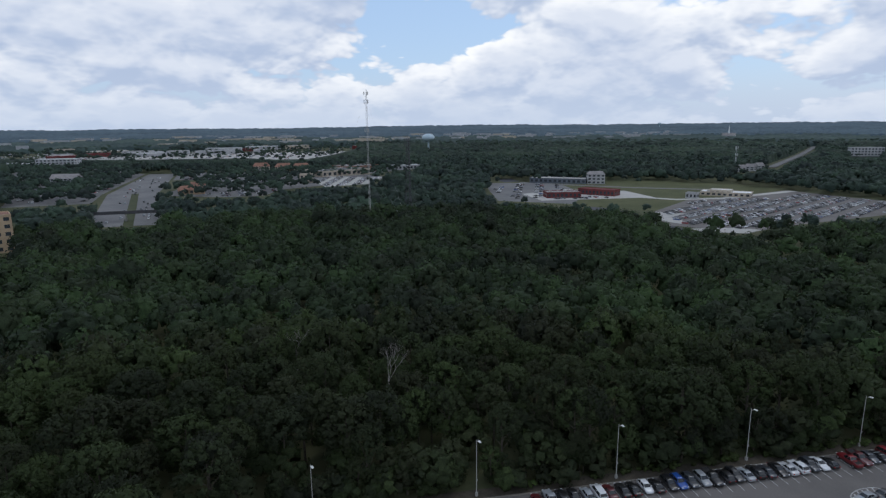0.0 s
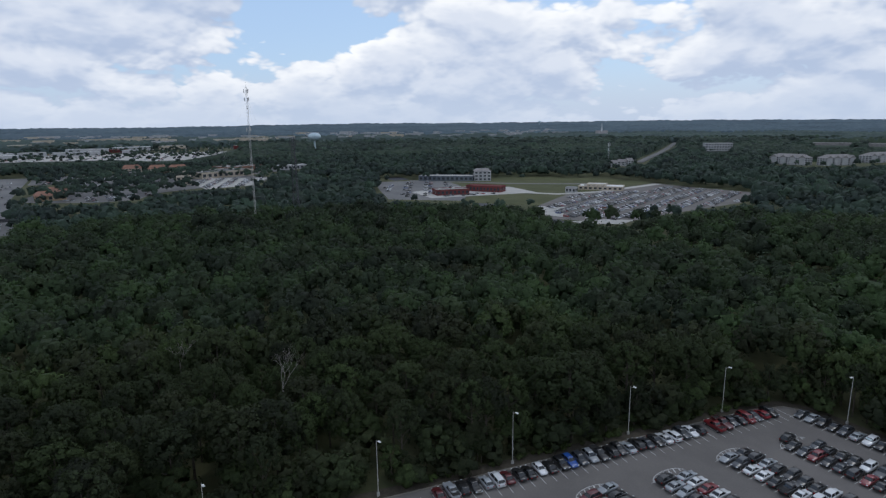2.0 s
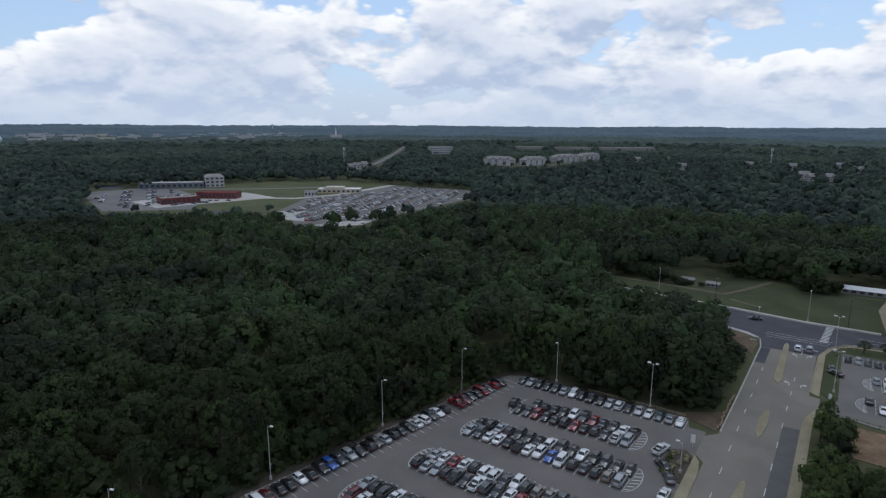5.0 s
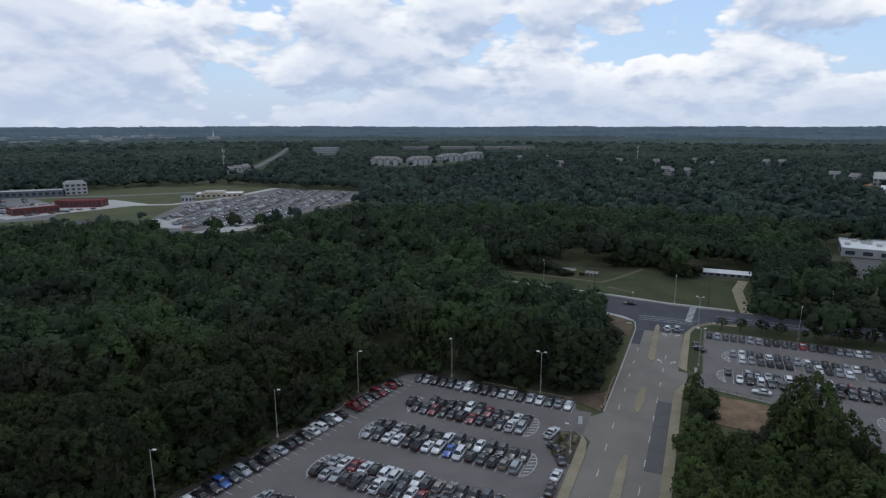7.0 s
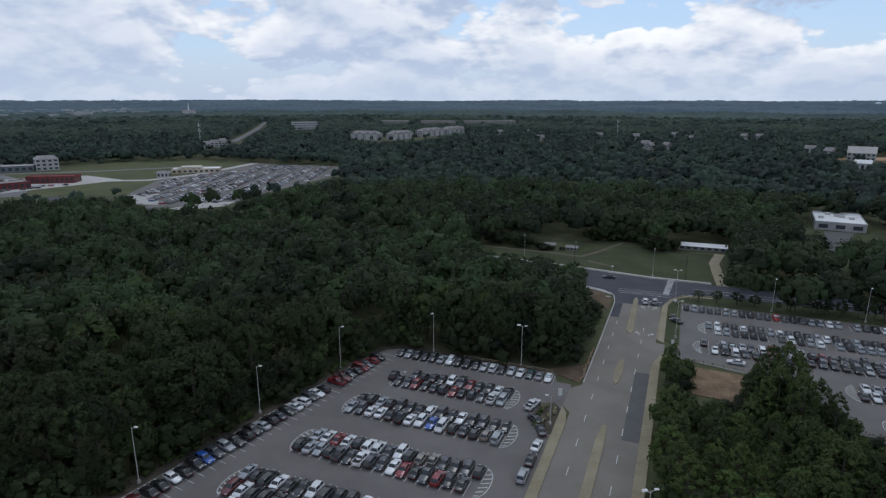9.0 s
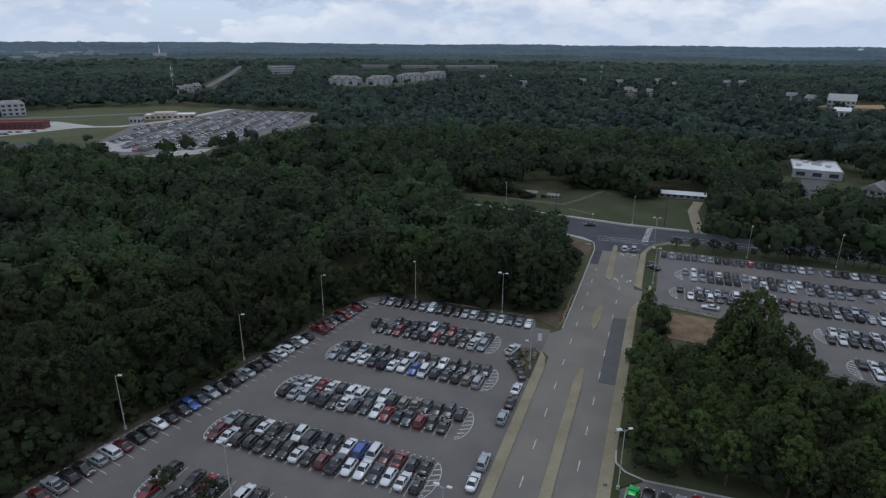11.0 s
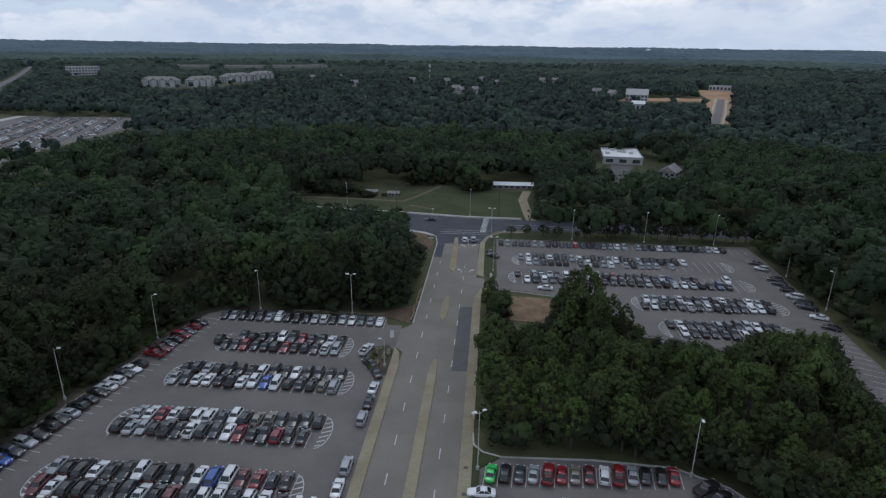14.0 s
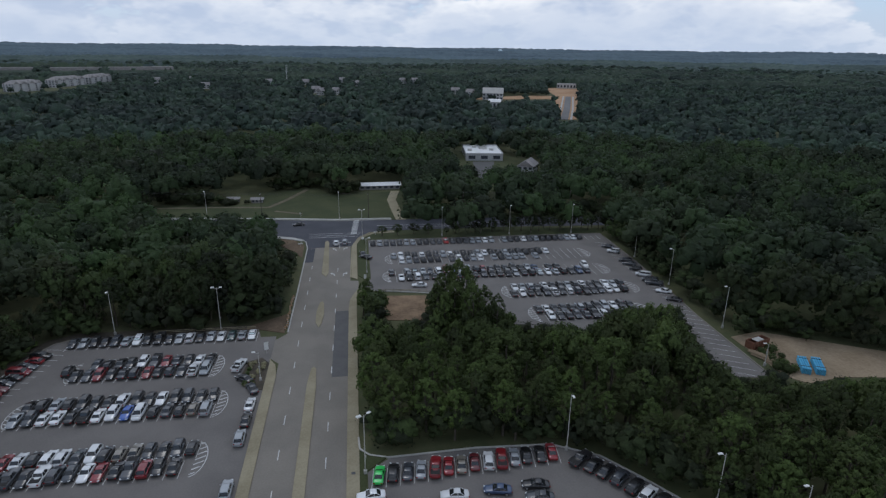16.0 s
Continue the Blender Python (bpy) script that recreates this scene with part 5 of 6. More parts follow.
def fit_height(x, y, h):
    """Trees keep off open ground; they are cut down or left out where they would hide VISIBLE ground from the camera.
    0: no tree.
    """
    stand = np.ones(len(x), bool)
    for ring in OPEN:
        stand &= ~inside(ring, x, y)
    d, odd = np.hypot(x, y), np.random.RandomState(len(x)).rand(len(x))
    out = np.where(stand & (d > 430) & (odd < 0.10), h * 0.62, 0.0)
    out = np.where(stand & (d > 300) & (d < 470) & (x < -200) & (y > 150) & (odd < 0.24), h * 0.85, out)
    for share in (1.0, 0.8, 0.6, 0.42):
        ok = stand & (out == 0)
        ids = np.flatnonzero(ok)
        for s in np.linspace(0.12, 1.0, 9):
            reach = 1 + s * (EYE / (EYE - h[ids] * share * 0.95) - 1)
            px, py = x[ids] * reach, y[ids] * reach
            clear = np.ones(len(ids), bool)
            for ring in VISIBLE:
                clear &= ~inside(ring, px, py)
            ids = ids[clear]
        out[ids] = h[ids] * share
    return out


GROVE = [(-1, 40), (-1, 172), (3, 176), (96, 176), (96, 104), (150, 100), (150, 40)]
POLES = [(-94.2, 41), (-89.5, 69.5), (-85.1, 99), (-80.5, 126.5), (-61.5, 145.6), (-35.8, 145.2), (94.9, 131.3), (96.6, 187.6), (95.9, 161.7)]


def near_pole(x, y, gap_m):
    return np.min([np.hypot(x - a, y - b) for a, b in POLES], axis=0) < gap_m


def scatter(d0, d1, gap_m, seed, lo, hi, a0=-113, a1=52, zone=0, keep_off=0.0):
    """Places and heights of trees, taller and lower in drifts. zone: 1 in the grove alone, -1 outside it."""
    r = np.random.RandomState(seed)
    n = int(2 * d1 / gap_m)
    g = (np.arange(n) - n / 2) * gap_m
    x, y = [q.ravel() + r.uniform(-0.45, 0.45, n * n) * gap_m for q in np.meshgrid(g, g)]
    d, a = np.hypot(x, y), np.degrees(np.arctan2(x, y))
    keep = (d >= d0) & (d < d1) & (a > a0) & (a < a1)
    if zone:
        keep &= inside(GROVE, x, y) == (zone > 0)
    if keep_off:
        keep &= ~near_pole(x, y, keep_off)
        for b in range(0, 360, 45):
            for ring in (MAIN_LOT, RIGHT_LOT, NEAR_LOT, ROAD):
                keep &= ~inside(ring, x + keep_off * 0.8 * math.cos(radians(b)), y + keep_off * 0.8 * math.sin(radians(b)))
    x, y = x[keep], y[keep]
    drift = 0.5 + 0.25 * np.sin(x * 0.11 + 1.3 * np.sin(y * 0.07)) + 0.25 * np.sin(y * 0.13 + 1.1 * np.sin(x * 0.09))
    h = lo + (hi - lo) * (0.5 * drift + 0.5 * r.rand(len(x)))
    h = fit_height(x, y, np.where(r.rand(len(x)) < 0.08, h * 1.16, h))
    ok = h > 0
    return x[ok], y[ok], h[ok], r


def ball(k2):
    """A ball of k2 by k2 quads a side, open on one side."""
    g = np.linspace(-1, 1, k2 + 1)
    out = []
    for side in range(5):
        for i in range(k2):
            for j in range(k2):
                q = [(g[i], g[j]), (g[i + 1], g[j]), (g[i + 1], g[j + 1]), (g[i], g[j + 1])]
                out.append([((u, w, 1), (1, u, w), (w, 1, u), (-1, w, u), (u, -1, w))[side] for u, w in q])
    p = np.array(out, float)
    return p / np.linalg.norm(p, axis=-1, keepdims=True)


def crown(r, lobes, cards, size, low=-0.45, k2=1, taper=0.0, tall=1.0):
    """A crown one metre in radius about z = 0: leafy lobes on a few boughs, with tufts of leaves on them; low: how far down it goes.
    Gives the corners, the way each faces, and a shade of green for each."""
    at, nor, soft, body, face = [], [], [], [], []
    base = min(0.60, max(0.15, 1.55 / math.sqrt(lobes)))
    core = ball(k2)
    boughs = r.normal(size=(9, 3))
    boughs /= np.linalg.norm(boughs, axis=1, keepdims=True)
    for i in range(lobes):
        z = 1 - (1 - low) * (i + 0.35) / lobes
        a = i * 2.39996 + r.uniform(-0.5, 0.5)
        q = math.sqrt(max(0.0, 1 - z * z))
        way = np.array([q * math.cos(a), q * math.sin(a), z])
        lr = base * r.uniform(0.78, 1.25)
        swell = 0.80 + 0.30 * np.clip((boughs @ way).max() - 0.62, 0, 0.38) / 0.38 + r.uniform(-0.05, 0.06)
        thin = 1 - taper * min(max((z + 0.6) / 1.6, 0), 1.1) ** 1.3
        c = way * (1 - lr * 0.8) * swell * np.array([1.05 * thin, 1.05 * thin, 0.92 * tall])
        lr *= 0.5 + 0.5 * thin
        n = r.normal(size=(cards, 3)) * 0.75 + way * 0.6 + np.array([0, 0, 0.35])
        n /= np.linalg.norm(n, axis=1, keepdims=True)
        at.append(c + n * lr * r.uniform(0.82, 1.10, (cards, 1)))
        nor.append(n)
        soft.append(n * 0.40 + way * 0.50)
        m = np.array(Euler(r.uniform(-0.5, 0.5, 3)).to_matrix()) @ np.array(Euler((0, 0, r.uniform(0, 6))).to_matrix())
        p = core @ m.T
        body.append(c + p * lr * ((0.52 if cards > 20 else 0.66 if cards > 8 else 0.80) + 0.14 * r.rand()) * np.array([1, 1, 0.9]))
        face.append(p * 0.50 + way * 0.45 + np.array([0, 0, 0.25]))
    at, nor, soft, body, face = [np.concatenate(q) for q in (at, nor, soft, body, face)]
    nor = nor + r.normal(size=nor.shape) * 0.4
    nor /= np.linalg.norm(nor, axis=1, keepdims=True)
    soft = soft + nor * 0.25 + np.array([0, 0, 0.3])
    soft /= np.linalg.norm(soft, axis=1, keepdims=True)
    t = np.cross(nor, r.normal(size=nor.shape))
    t /= np.linalg.norm(t, axis=1, keepdims=True)
    b = np.cross(nor, t)
    s = size * r.uniform(0.6, 1.3, (len(at), 1))
    tufts = np.stack([at - t * s, at - b * s * 0.7 + nor * s * 0.15, at + t * s, at + b * s * 0.7 + nor * s * 0.15], 1)
    shade = np.concatenate([np.repeat(r.rand(len(at)), 4), np.repeat(r.rand(lobes), len(core) * 4) * 0.5 + r.rand(len(body) * 4) * 0.25])
    return np.concatenate([tufts, body]), np.concatenate([np.repeat(soft[:, None], 4, 1), face]), shade


def trunk_bm(r, high, rad):
    bm = bmesh.new()
    lean = r.uniform(-0.3, 0.3, 2)
    tube(bm, (0, 0, -0.2), (lean[0] * 0.5, lean[1] * 0.5, high * 0.42), rad, rad * 0.75, 7)
    tube(bm, (lean[0] * 0.5, lean[1] * 0.5, high * 0.41), (lean[0], lean[1], high * 0.8), rad * 0.75, rad * 0.3, 6)
    for i in range(5):
        a = i * 2.4 + r.uniform(0, 1)
        z = high * r.uniform(0.36, 0.6)
        q = high * r.uniform(0.14, 0.22)
        tube(bm, (lean[0] * 0.6, lean[1] * 0.6, z), (q * math.cos(a), q * math.sin(a), z + high * 0.2), rad * 0.35, rad * 0.12, 5)
    return bm


TREE_KIND, BUSH_KIND, YOUNG_KIND = [], [], []
for i in range(17):
    r = np.random.RandomState(40 + i)
    if i < 8:
        H0, R0 = r.uniform(16.0, 19.0), r.uniform(4.3, 5.9)
        c, soft, shade = crown(r, 60, 28, 0.046, -0.65, 1, r.uniform(0.05, 0.35), r.uniform(0.95, 1.35))
    elif i < 12:
        H0, R0 = 10.0, r.uniform(3.0, 3.8)
        c, soft, shade = crown(r, 28, 24, 0.070, -0.95, 1, 0.2, r.uniform(1.1, 1.3))
    else:
        H0, R0 = 12.0, r.uniform(2.6, 3.4)
        c, soft, shade = crown(r, 52, 30, 0.056, -0.9, 1, r.uniform(0.35, 0.6), r.uniform(1.5, 1.8))
    v = c.reshape(-1, 3) * R0
    v[:, 2] += H0 - v[:, 2].max()
    me = mesh_np("crown", v, np.arange(len(v)).reshape(-1, 4), M_LEAF if i < 12 else M_LEAF_YOUNG, np.zeros(len(v)), normals=soft, leaf=shade)
    (TREE_KIND if i < 8 else BUSH_KIND if i < 12 else YOUNG_KIND).append((H0, me, mesh_bm("trunk", trunk_bm(r, H0 * 0.95, 0.26), M_BARK)))


def tree(x, y, h, i, turn, label="broad-leaved tree with a dense dark green crown", group="trees of the wood", wide=1.0, young=False):
    kinds = YOUNG_KIND if young else TREE_KIND if h > 13.2 else BUSH_KIND
    h0, crown_me, trunk_me = kinds[i % len(kinds)]
    root = tagged(new("tree"), label, "tree", group)
    root.matrix_basis = pose(x, y, 0, 0, 0, turn) @ Matrix.Diagonal((h / h0 * wide, h / h0 * wide, h / h0, 1))
    part("trunk", trunk_me, None, root)
    part("crown", crown_me, None, root)
    return root


def joined_wood(name, label, x, y, h, r, lobes, cards, size, kinds, mat, radius=0.32, low=-0.45, k2=3, tall=1.0, taper=0.12):
    """Many trees in one mesh, out of a few crown patterns."""
    made = [crown(np.random.RandomState(200 + q), lobes, cards, size, low, k2, taper) for q in range(kinds)]
    pats = [m[0] for m in made]
    n, m = len(x), pats[0].shape[0] * 4
    which = r.randint(0, kinds, n)
    P = np.stack([p.reshape(-1, 3) for p in pats])[which]
    a = r.uniform(0, 6.28, n)
    rad = np.maximum(h * radius, 2.6) * r.uniform(0.75, 1.35, n)
    deep = np.minimum(rad * tall * r.uniform(0.7, 1.0, n), h * 0.5)
    ca, sa = np.cos(a)[:, None], np.sin(a)[:, None]
    z0 = relief(x, y)
    v = np.stack([x[:, None] + (P[..., 0] * ca - P[..., 1] * sa) * rad[:, None], y[:, None] + (P[..., 0] * sa + P[..., 1] * ca) * rad[:, None],
                  (z0 + h)[:, None] + deep[:, None] * (P[..., 2] - 1)], -1).reshape(-1, 3)
    N = np.stack([m2[1].reshape(-1, 3) for m2 in made])[which]
    L = np.stack([m2[2] for m2 in made])[which].ravel()
    N = np.stack([N[..., 0] * ca - N[..., 1] * sa, N[..., 0] * sa + N[..., 1] * ca, N[..., 2]], -1).reshape(-1, 3)
    tint = np.repeat(r.rand(n), m)
    tagged(new(name, mesh_np(name, v, np.arange(len(v)).reshape(-1, 4), mat, tint, normals=N, leaf=L)), label, "trees", kind="stuff")


x, y, h, r = scatter(50, 178, 8.3, 1, 12.5, 20.0, zone=-1, keep_off=5.5)
order = np.argsort(np.hypot(x, y))
for q in order[:135]:
    tree(x[q], y[q], h[q], r.randint(8), r.uniform(0, 360), wide=r.uniform(0.85, 1.2))
rest = order[135:]
joined_wood("wood", "dense dark green wood of broad-leaved trees", x[rest], y[rest], h[rest], r, 26, 12, 0.075, 8, M_LEAF, 0.315, -0.55, 1, 1.35, 0.22)
x, y, h, r = scatter(50, 160, 8.0, 12, 7.0, 11.0, zone=-1, keep_off=4.2)
joined_wood("understorey", "lower green trees between the tall ones", x, y, h, r, 14, 11, 0.09, 6, M_LEAF, 0.45, -0.6, 1)
x, y, h, r = scatter(50, 185, 5.0, 6, 8.5, 14.0, zone=1, keep_off=2.6)
order = np.argsort(np.hypot(x, y))
for q in order[:105]:
    tree(x[q], y[q], h[q], r.randint(5), r.uniform(0, 360), "young upright leafy tree with a pointed green crown", "trees of the grove", r.uniform(0.85, 1.25), True)
rest = order[105:]
joined_wood("grove", "dense young green trees with pointed crowns", x[rest], y[rest], h[rest], r, 26, 10, 0.09, 8, M_LEAF_YOUNG, 0.30, -0.8, 1, 1.6, 0.45)
x, y, h, r = scatter(178, 430, 8.6, 2, 11.5, 19.5, zone=-1)
joined_wood("wood", "dense dark green wood of broad-leaved trees", x, y, h, r, 12, 9, 0.095, 8, M_LEAF_MID, 0.36, -0.40, 1, 1.3, 0.25)
# far crowns carry haze in their leaf colour
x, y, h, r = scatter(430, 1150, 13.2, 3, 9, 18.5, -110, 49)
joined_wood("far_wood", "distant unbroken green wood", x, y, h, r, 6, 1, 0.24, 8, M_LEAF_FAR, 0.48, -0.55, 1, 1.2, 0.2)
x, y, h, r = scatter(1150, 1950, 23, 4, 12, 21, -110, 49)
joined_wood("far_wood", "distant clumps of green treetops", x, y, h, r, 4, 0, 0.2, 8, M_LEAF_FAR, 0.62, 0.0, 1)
# low trees and saplings along the edge of the wood
r = np.random.RandomState(77)
EDGE = [(-103, 0), (-95.4, 49), (-87.2, 97), (-80.8, 136), (-76.5, 144.5), (-70.5, 148), (-48, 148.5), (-34, 152)]
for (xa, ya), (xb, yb) in zip(EDGE, EDGE[1:]):
    n = max(1, round(math.hypot(xb - xa, yb - ya) / 3.6))
    for i in range(n):
        f = (i + r.uniform(0.1, 0.9)) / n
        px, py = xa + (xb - xa) * f - r.uniform(0, 2.0), ya + (yb - ya) * f + r.uniform(0, 2.0)
        if near_pole(px, py, 3.8):
            continue
        tree(px, py, r.uniform(5.0, 10.5), i, r.uniform(0, 360), "low bushy green tree at the wood's edge", "trees at the wood's edge", r.uniform(0.8, 1.1))


for i in range(22):
    px, py = -76 + 2.3 * i + r.uniform(-0.8, 0.8), 150.5 + 4.0 * (i % 3) + r.uniform(-1, 1)
    if not near_pole(px, py, 4.2):
        tree(px, py, r.uniform(11.0, 15.5), i, r.uniform(0, 360), wide=r.uniform(0.8, 1.0))


def undergrowth():
    """Bushes that close the foot of the wood wherever it borders open ground."""
    r = np.random.RandomState(31)
    g = np.arange(-150, 330, 2.8)
    x, y = np.meshgrid(g, g)
    x, y = x.ravel() + r.uniform(-1.3, 1.3, x.size), y.ravel() + r.uniform(-1.3, 1.3, x.size)
    rings = [MAIN_LOT, RIGHT_LOT, NEAR_LOT, ROAD, CROSS, FIELD, DIRT, SITE, CORNER, CORNER_FAR]
    free, edge = np.ones(x.size, bool), np.zeros(x.size, bool)
    for ring in OPEN:
        free &= ~inside(ring, x, y)
    for a in range(0, 360, 45):
        for ring in rings:
            edge |= inside(ring, x + 6.2 * math.cos(radians(a)), y + 6.2 * math.sin(radians(a)))
    for a in range(0, 360, 60):
        for ring in (MAIN_LOT, RIGHT_LOT, NEAR_LOT, ROAD):
            free &= ~inside(ring, x + 1.7 * math.cos(radians(a)), y + 1.7 * math.sin(radians(a)))
    free &= ~((x < 100) & (x > 3) & (y > 215) & (y < 229)) & ~((x > -2.2) & (x < 4) & (y < 91)) & (y > 5) & ~((x > -27) & (x < 5) & (y > 160) & (y < 229) & (x > -20.4))
    ok = free & edge & ~near_pole(x, y, 3.6)
    x, y = x[ok], y[ok]
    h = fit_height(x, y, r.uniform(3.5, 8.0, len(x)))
    ok = h > 0
    x, y, h = x[ok], y[ok], h[ok]
    joined_wood("undergrowth", "leafy green bushes and saplings closing the foot of the wood", x, y, h, r, 8, 11, 0.095, 5, M_LEAF, 0.42, -0.95, 1)


undergrowth()
# trees between the shops and lots of the town
tx, ty, th = [], [], []
r = np.random.RandomState(9)
for ring, gap_m, p in ((TOWN_LOT, 11, 0.62), (TOWN_WEST, 11, 0.85), (MALL, 15, 0.42), (CAMPUS, 13, 0.07)):
    q = np.array(ring)
    gx, gy = np.meshgrid(np.arange(q[:, 0].min(), q[:, 0].max(), gap_m), np.arange(q[:, 1].min(), q[:, 1].max(), gap_m))
    gx, gy = gx.ravel() + r.uniform(-5, 5, gx.size), gy.ravel() + r.uniform(-5, 5, gy.size)
    clump = 0.5 + 0.5 * np.sin(gx * 0.055 + 1.7 * np.sin(gy * 0.031)) * np.cos(gy * 0.061 + 1.3 * np.sin(gx * 0.027))
    ok = inside(ring, gx, gy) & (0.45 * r.rand(gx.size) + 0.55 * clump < p) & ~inside(HIGHWAY, gx, gy) & ~inside(PALE_LOT, gx, gy)
    tx, ty, th = np.append(tx, gx[ok]), np.append(ty, gy[ok]), np.append(th, r.uniform(7, 13, ok.sum()))
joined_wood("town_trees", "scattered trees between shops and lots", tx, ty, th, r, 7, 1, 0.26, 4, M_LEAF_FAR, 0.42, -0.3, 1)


def far_canopy(name, label, d0, d1, rows, mat, rough=1.0):
    """The tops of the woods from one distance to another."""
    az = np.radians(np.arange(-113, 52.1, 0.2))
    d = np.geomspace(d0, d1, rows)
    D, A = np.meshgrid(d, az, indexing="ij")
    x, y = D * np.sin(A), D * np.cos(A)
    r = np.random.RandomState(8)
    top = 5 + 11 * (0.5 + (r.rand(*D.shape) - 0.5) * rough) + 3 * np.sin(x * 0.011) * np.cos(y * 0.013)
    # lower the tops that would hide open ground or buildings from the camera
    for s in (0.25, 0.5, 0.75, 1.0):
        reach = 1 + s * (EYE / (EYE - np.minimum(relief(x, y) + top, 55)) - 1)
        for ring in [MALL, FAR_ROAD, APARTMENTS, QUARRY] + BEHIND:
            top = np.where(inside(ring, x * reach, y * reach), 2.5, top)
    for ring in (MALL, FAR_ROAD, QUARRY, TOWN_WEST, APARTMENTS):
        top = np.where(inside(ring, x, y), -4.0, top)
    top[:1] = -2.0
    z = relief(x, y) + top
    v = np.stack([x, y, z], -1).reshape(-1, 3)
    n = len(az)
    i, j = np.meshgrid(np.arange(len(d) - 1), np.arange(n - 1), indexing="ij")
    f = np.stack([i * n + j, (i + 1) * n + j, (i + 1) * n + j + 1, i * n + j + 1], -1).reshape(-1, 4)
    tagged(new(name, mesh_np(name, v, f, mat)), label, "woods", kind="stuff")


# three belts, each bluer than the last to stand in for haze
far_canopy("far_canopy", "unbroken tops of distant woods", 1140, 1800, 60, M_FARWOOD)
far_canopy("far_canopy", "hazy blue-green tops of woods farther off", 1770, 2450, 40, M_FARWOOD_HAZE, 0.8)
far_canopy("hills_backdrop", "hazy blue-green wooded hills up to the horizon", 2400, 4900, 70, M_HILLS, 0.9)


def sprout(bm, r, a, d, length, rad, depth):
    b = a + d * length
    tube(bm, a, b, rad, rad * 0.6, 5)
    if depth:
        for _ in range(r.choice((2, 3))):
            e = (d + Vector((r.uniform(-0.7, 0.7), r.uniform(-0.7, 0.7), r.uniform(-0.1, 0.5)))).normalized()
            sprout(bm, r, b, e, length * r.uniform(0.55, 0.8), rad * 0.6, depth - 1)


def dead_tree(x, y, z, seed, size):
    bm = bmesh.new()
    r = random.Random(seed)
    tube(bm, (0, 0, -0.2), (0, 0, z), 0.28, 0.2, 7)
    for i in range(3):
        sprout(bm, r, Vector((0, 0, z - 0.3)), Vector((r.uniform(-0.9, 0.9), r.uniform(-0.9, 0.9), 1)).normalized(), size, 0.075, 4)
    root = tagged(new("dead_tree"), "bare grey dead tree standing out of the wood", "dead tree")
    root.matrix_basis = pose(x, y, 0)
    part("trunk", bm, M_DEAD, root)


dead_tree(*polar(-75.5, 128), 13.0, 3, 3.2)
dead_tree(*polar(-84.5, 150), 13.5, 5, 2.6)
# tall trees beside the soil clearing, small ones in the lot and along the street
for i, (x, y, h) in enumerate(((19.5, 138, 14.5), (22, 141, 17.5), (24.8, 139, 19.5), (27.5, 141, 17), (23, 134, 15.5), (30.5, 135, 14), (27, 131, 16), (20.5, 132, 13.5), (33, 130, 13.5), (1.2, 155, 8), (0.6, 150, 8.5), (2.0, 160, 7))):
    tree(x, y, h, i, i * 50, "tall leafy tree beside the soil clearing" if h > 10 else "low leafy tree at the road's edge", "trees of the grove", 0.85 if h > 10 else 0.9, True)
for i, (x, y, h, w) in enumerate(((-70.2, 59.3, 4.6, 1.35), (-61.0, 59.3, 4.8, 1.4), (9, 221, 4.2, 1.6), (15, 221.5, 4.6, 1.5), (21.5, 222, 4.6, 1.5), (27, 222, 4.2, 1.6), (38, 222.5, 4.0, 1.5),
                                   (46, 223, 4.0, 1.5))):
    tree(x, y, h, i + 2, i * 70, "small round ornamental tree", "small trees by the lots", w)


for i in range(26):
    tree(34 + 2.5 * i + (i * 0.7) % 1.3, 219.6 + (i * 3.7) % 6.0, 3.6 + (i * 1.3) % 3.4 + (1.2 if i > 8 else 0), i, i * 47, "leafy tree in the hedge between lot and street", "hedge trees by the street", 1.0)


def shrub(x, y, s, seed, dry=False):
    c, soft, shade = crown(np.random.RandomState(seed), 8, 10, 0.16, -0.8, 1)
    v = c.reshape(-1, 3) * np.array([s, s, s * 0.8]) + np.array([0, 0, s * 0.5])
    tagged(new("shrub", mesh_np("shrub", v, np.arange(len(v)).reshape(-1, 4), M_TUFT if dry else M_LEAF_YOUNG, np.full(len(v), (seed * 0.37) % 1), normals=soft, leaf=shade)), "pale dry grass tuft in a mulched bed" if dry else "low green shrub in a planting bed", "shrub", "shrubs of the lots").location = (x, y, 0.1)


rs = random.Random(21)
for i in range(20):
    shrub(-24.3 + rs.uniform(-1.7, 1.9), 122 + rs.uniform(-5, 4.5), rs.uniform(0.4, 0.8), 300 + i, i % 4 > 0)
for i in range(60):
    s = rs.uniform(0, 95)
    shrub(-93.2 + 0.168 * s - rs.uniform(0.2, 1.6), 50 + s * 0.97, rs.uniform(0.6, 1.4), 400 + i)
for i in range(14):
    shrub(rs.uniform(95, 100), rs.uniform(106, 118), rs.uniform(0.8, 1.6), 500 + i)

# ------------------------------------------------------------------ yard and roadside pieces
def pipe_stack(x, y, turn):
    root = tagged(new("pipe_bundle"), "bundle of long bright blue plastic pipes", "pipes", "pipe bundles in the sand yard")
    root.matrix_basis = pose(x, y, 0.08, 0, 0, turn)
    for row in range(3):
        for i in range(4):
            part("pipe", tube(bmesh.new(), (-0.75 + 0.5 * i, -3.2, 0.25 + 0.47 * row), (-0.75 + 0.5 * i, 3.2, 0.25 + 0.47 * row), 0.24, 0.24, 10), M_BLUE, root)
    for u in (-2, 2):
        part("timber", box(bmesh.new(), -1.1, u - 0.06, 1.46, 1.1, u + 0.06, 1.54, 0.01), M_BARK, root)


pipe_stack(101.6, 109.4, -28)
pipe_stack(104.6, 108.6, -28)


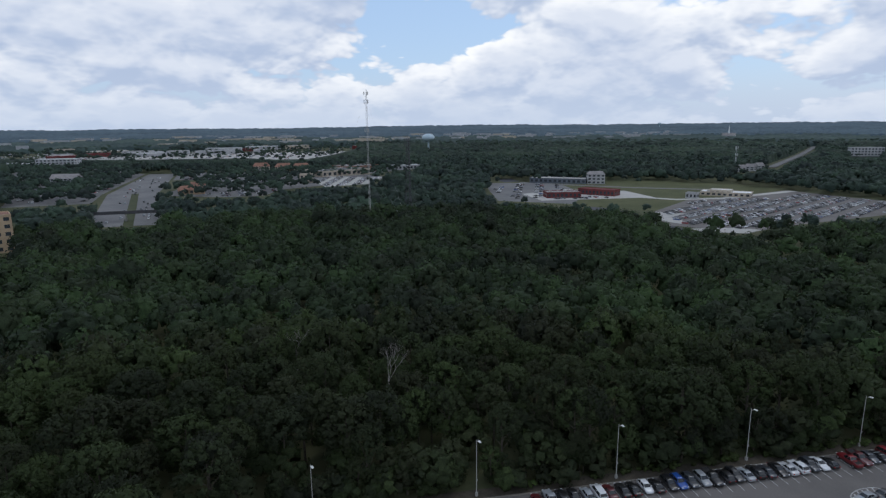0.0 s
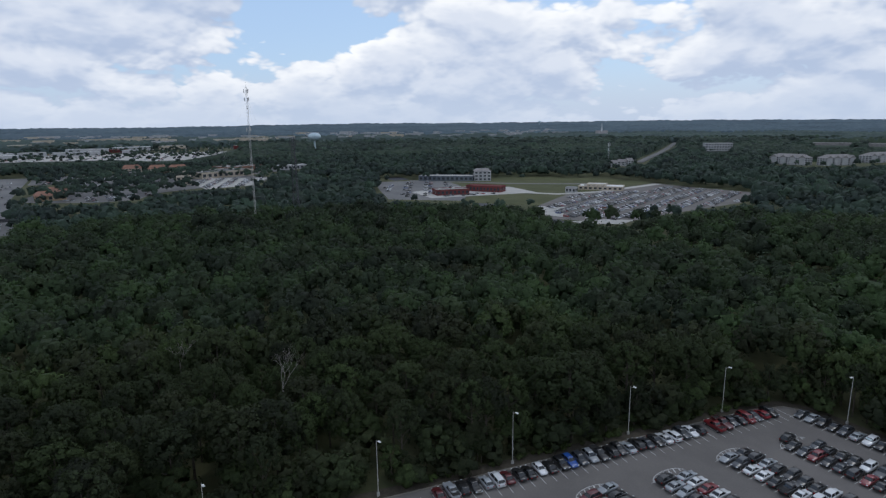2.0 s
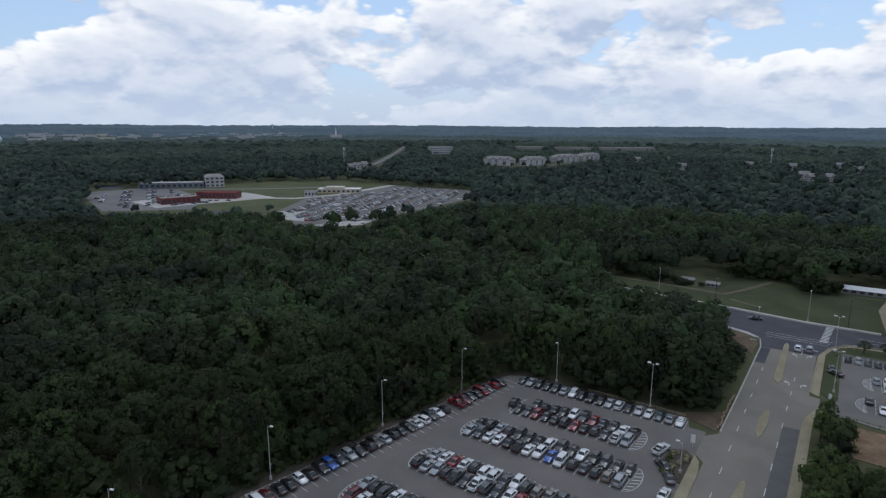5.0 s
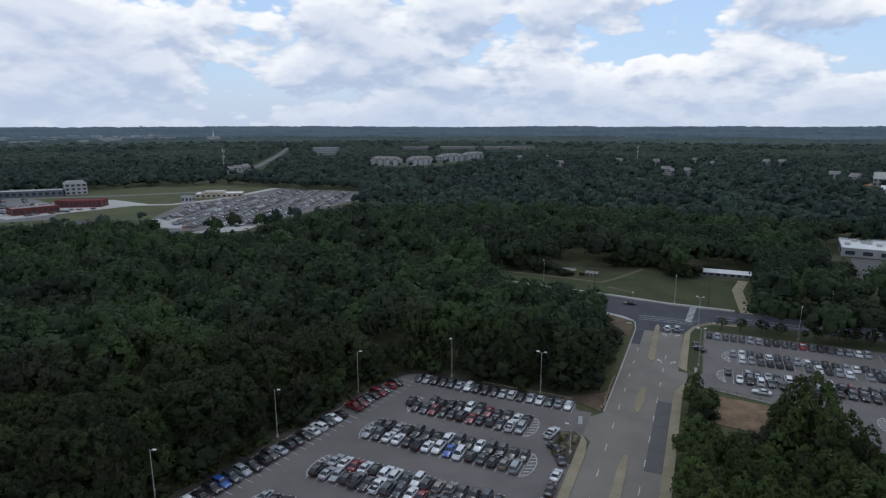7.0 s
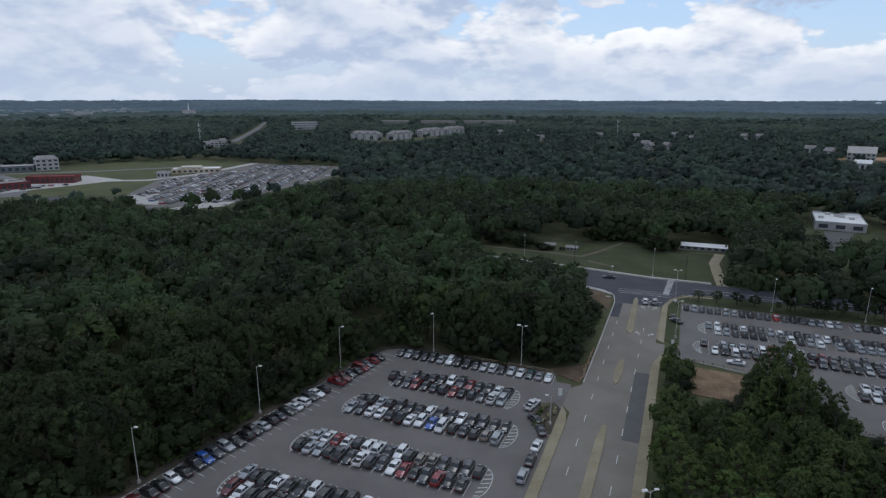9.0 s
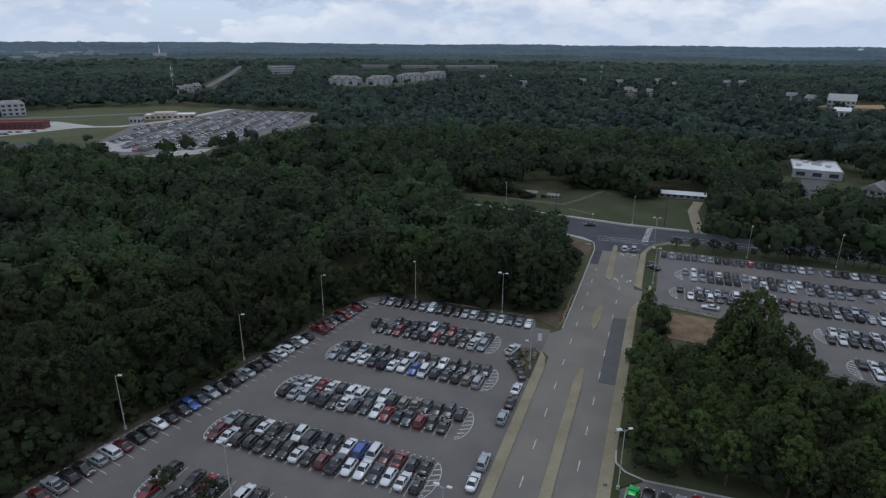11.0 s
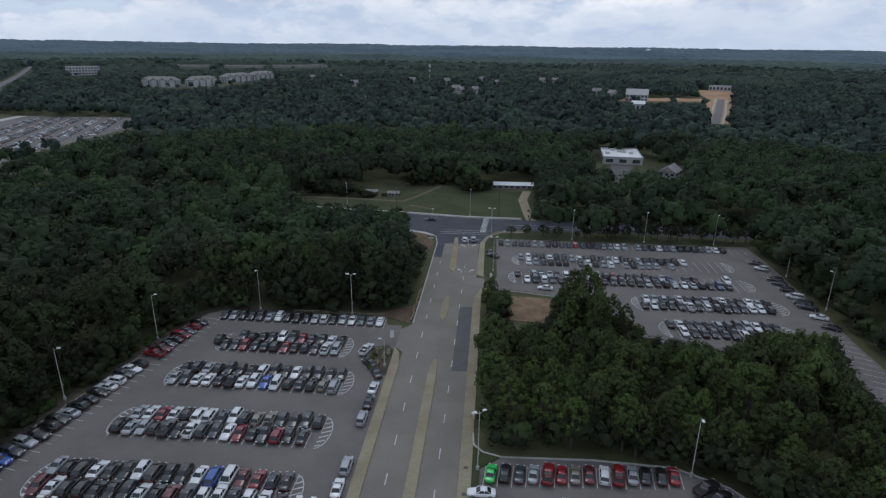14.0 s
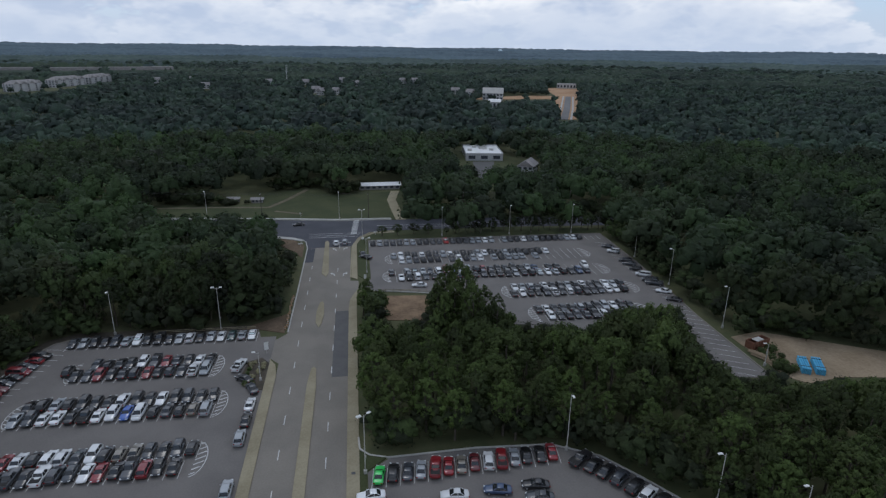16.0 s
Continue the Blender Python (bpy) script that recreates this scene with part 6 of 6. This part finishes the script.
def skip(x, y, turn):
    root = tagged(new("waste_container"), "rusty brown steel waste container with a torn cover", "container")
    root.matrix_basis = pose(x, y, 0.08, 0, 0, turn)
    bm = bmesh.new()
    for a in ((-3, -1.2, 3, -1.05), (-3, 1.05, 3, 1.2), (-3, -1.05, -2.85, 1.05), (2.85, -1.05, 3, 1.05)):
        box(bm, a[0], a[1], 0.1, a[2], a[3], 2.0, 0.02)
    box(bm, -2.85, -1.05, 0.1, 2.85, 1.05, 0.3)
    part("shell", bm, M_RUST, root)
    for u in (-2, -1, 0, 1, 2):
        for s in (-1.26, 1.26):
            part("rib", box(bmesh.new(), u - 0.06, s - 0.06, 0.1, u + 0.06, s + 0.06, 2.0, 0.01), M_RUST, root)
    part("cover", box(bmesh.new(), -1.4, -0.9, 1.85, 1.2, 0.8, 2.1, 0.08), M_CONCRETE, root, "crumpled pale cover")


skip(97.4, 120.5, 20)
for i in range(9):
    bm = tube(bmesh.new(), (0, -3.4, 0.2), (0, 3.4, 0.2), 0.2, 0.16, 8)
    tagged(new("log", mesh_bm("log", bm, M_SAND)), "pale timber pole lying on the ground", "log", "timber in the yard").matrix_basis = pose(94.6 + 0.42 * (i % 5), 113.6 + 0.2 * i, 0.08 + 0.36 * (i // 5), 0, 0, 24 + i)
for i in range(16):
    root = tagged(new("traffic_barrel"), "orange and white striped warning barrel by the kerb", "barrel", "barrels along the kerb")
    root.matrix_basis = pose(-19.4 + rs.uniform(-0.2, 0.2), 143.5 + 1.35 * i, 0.1)
    part("drum", tube(bmesh.new(), (0, 0, 0), (0, 0, 0.75), 0.26, 0.2, 10), M_REDSOIL, root)
    part("band", tube(bmesh.new(), (0, 0, 0.32), (0, 0, 0.46), 0.25, 0.235, 10), M_LINE, root)


def sign(x, y, turn, w=0.8, h=0.6, high=2.4, mat=None, label="small white sign on a post"):
    root = tagged(new("sign"), label, "sign")
    root.matrix_basis = pose(x, y, 0, 0, 0, turn)
    part("post", tube(bmesh.new(), (0, 0, -0.1), (0, 0, high), 0.04, 0.04, 6), M_METAL, root)
    part("board", box(bmesh.new(), -w / 2, -0.05, high - h, w / 2, -0.02, high, 0.01), mat or M_LAMP, root)


sign(-22.6, 131.2, 20, 1.0, 2.0, 3.0, None, "tall white sign board at the lot's entrance")
sign(1.6, 174.0, -20, 0.8, 1.5, 2.6, None, "tall white sign board at the lot's entrance")
sign(-21.5, 199, 0, 1.2, 0.5, 1.6)
sign(-21.0, 211, 10, 1.8, 0.4, 1.5)
sign(-24, 249.5, 0, 0.6, 0.6, 2.4)
sign(6.5, 222.5, 10, 1.4, 0.5, 1.6)


def rail(path, label):
    """A low timber rail: posts and beams."""
    root = tagged(new("rail_fence"), label, "fence")
    root.location = (*path[0], 0)
    o = Vector((*path[0], 0))
    for a, b in zip(path, path[1:]):
        a, b = Vector((*a, 0)) - o, Vector((*b, 0)) - o
        n = max(1, round((b - a).length / 2.4))
        for i in range(n):
            p = a.lerp(b, i / n)
            part("post", tube(bmesh.new(), p - Vector((0, 0, 0.2)), p + Vector((0, 0, 0.95)), 0.08, 0.08, 6), M_BARK, root)
        for z in (0.45, 0.85):
            part("beam", tube(bmesh.new(), a + Vector((0, 0, z)), b + Vector((0, 0, z)), 0.07, 0.07, 5), M_TAN, root)


rail([(5.2, 166), (12, 165), (20, 163.6)], "low tan timber rail before the soil clearing")
rail([(-52, 144.7), (-42, 144.7), (-27, 144.6)], "low pale rail along the lot's edge")
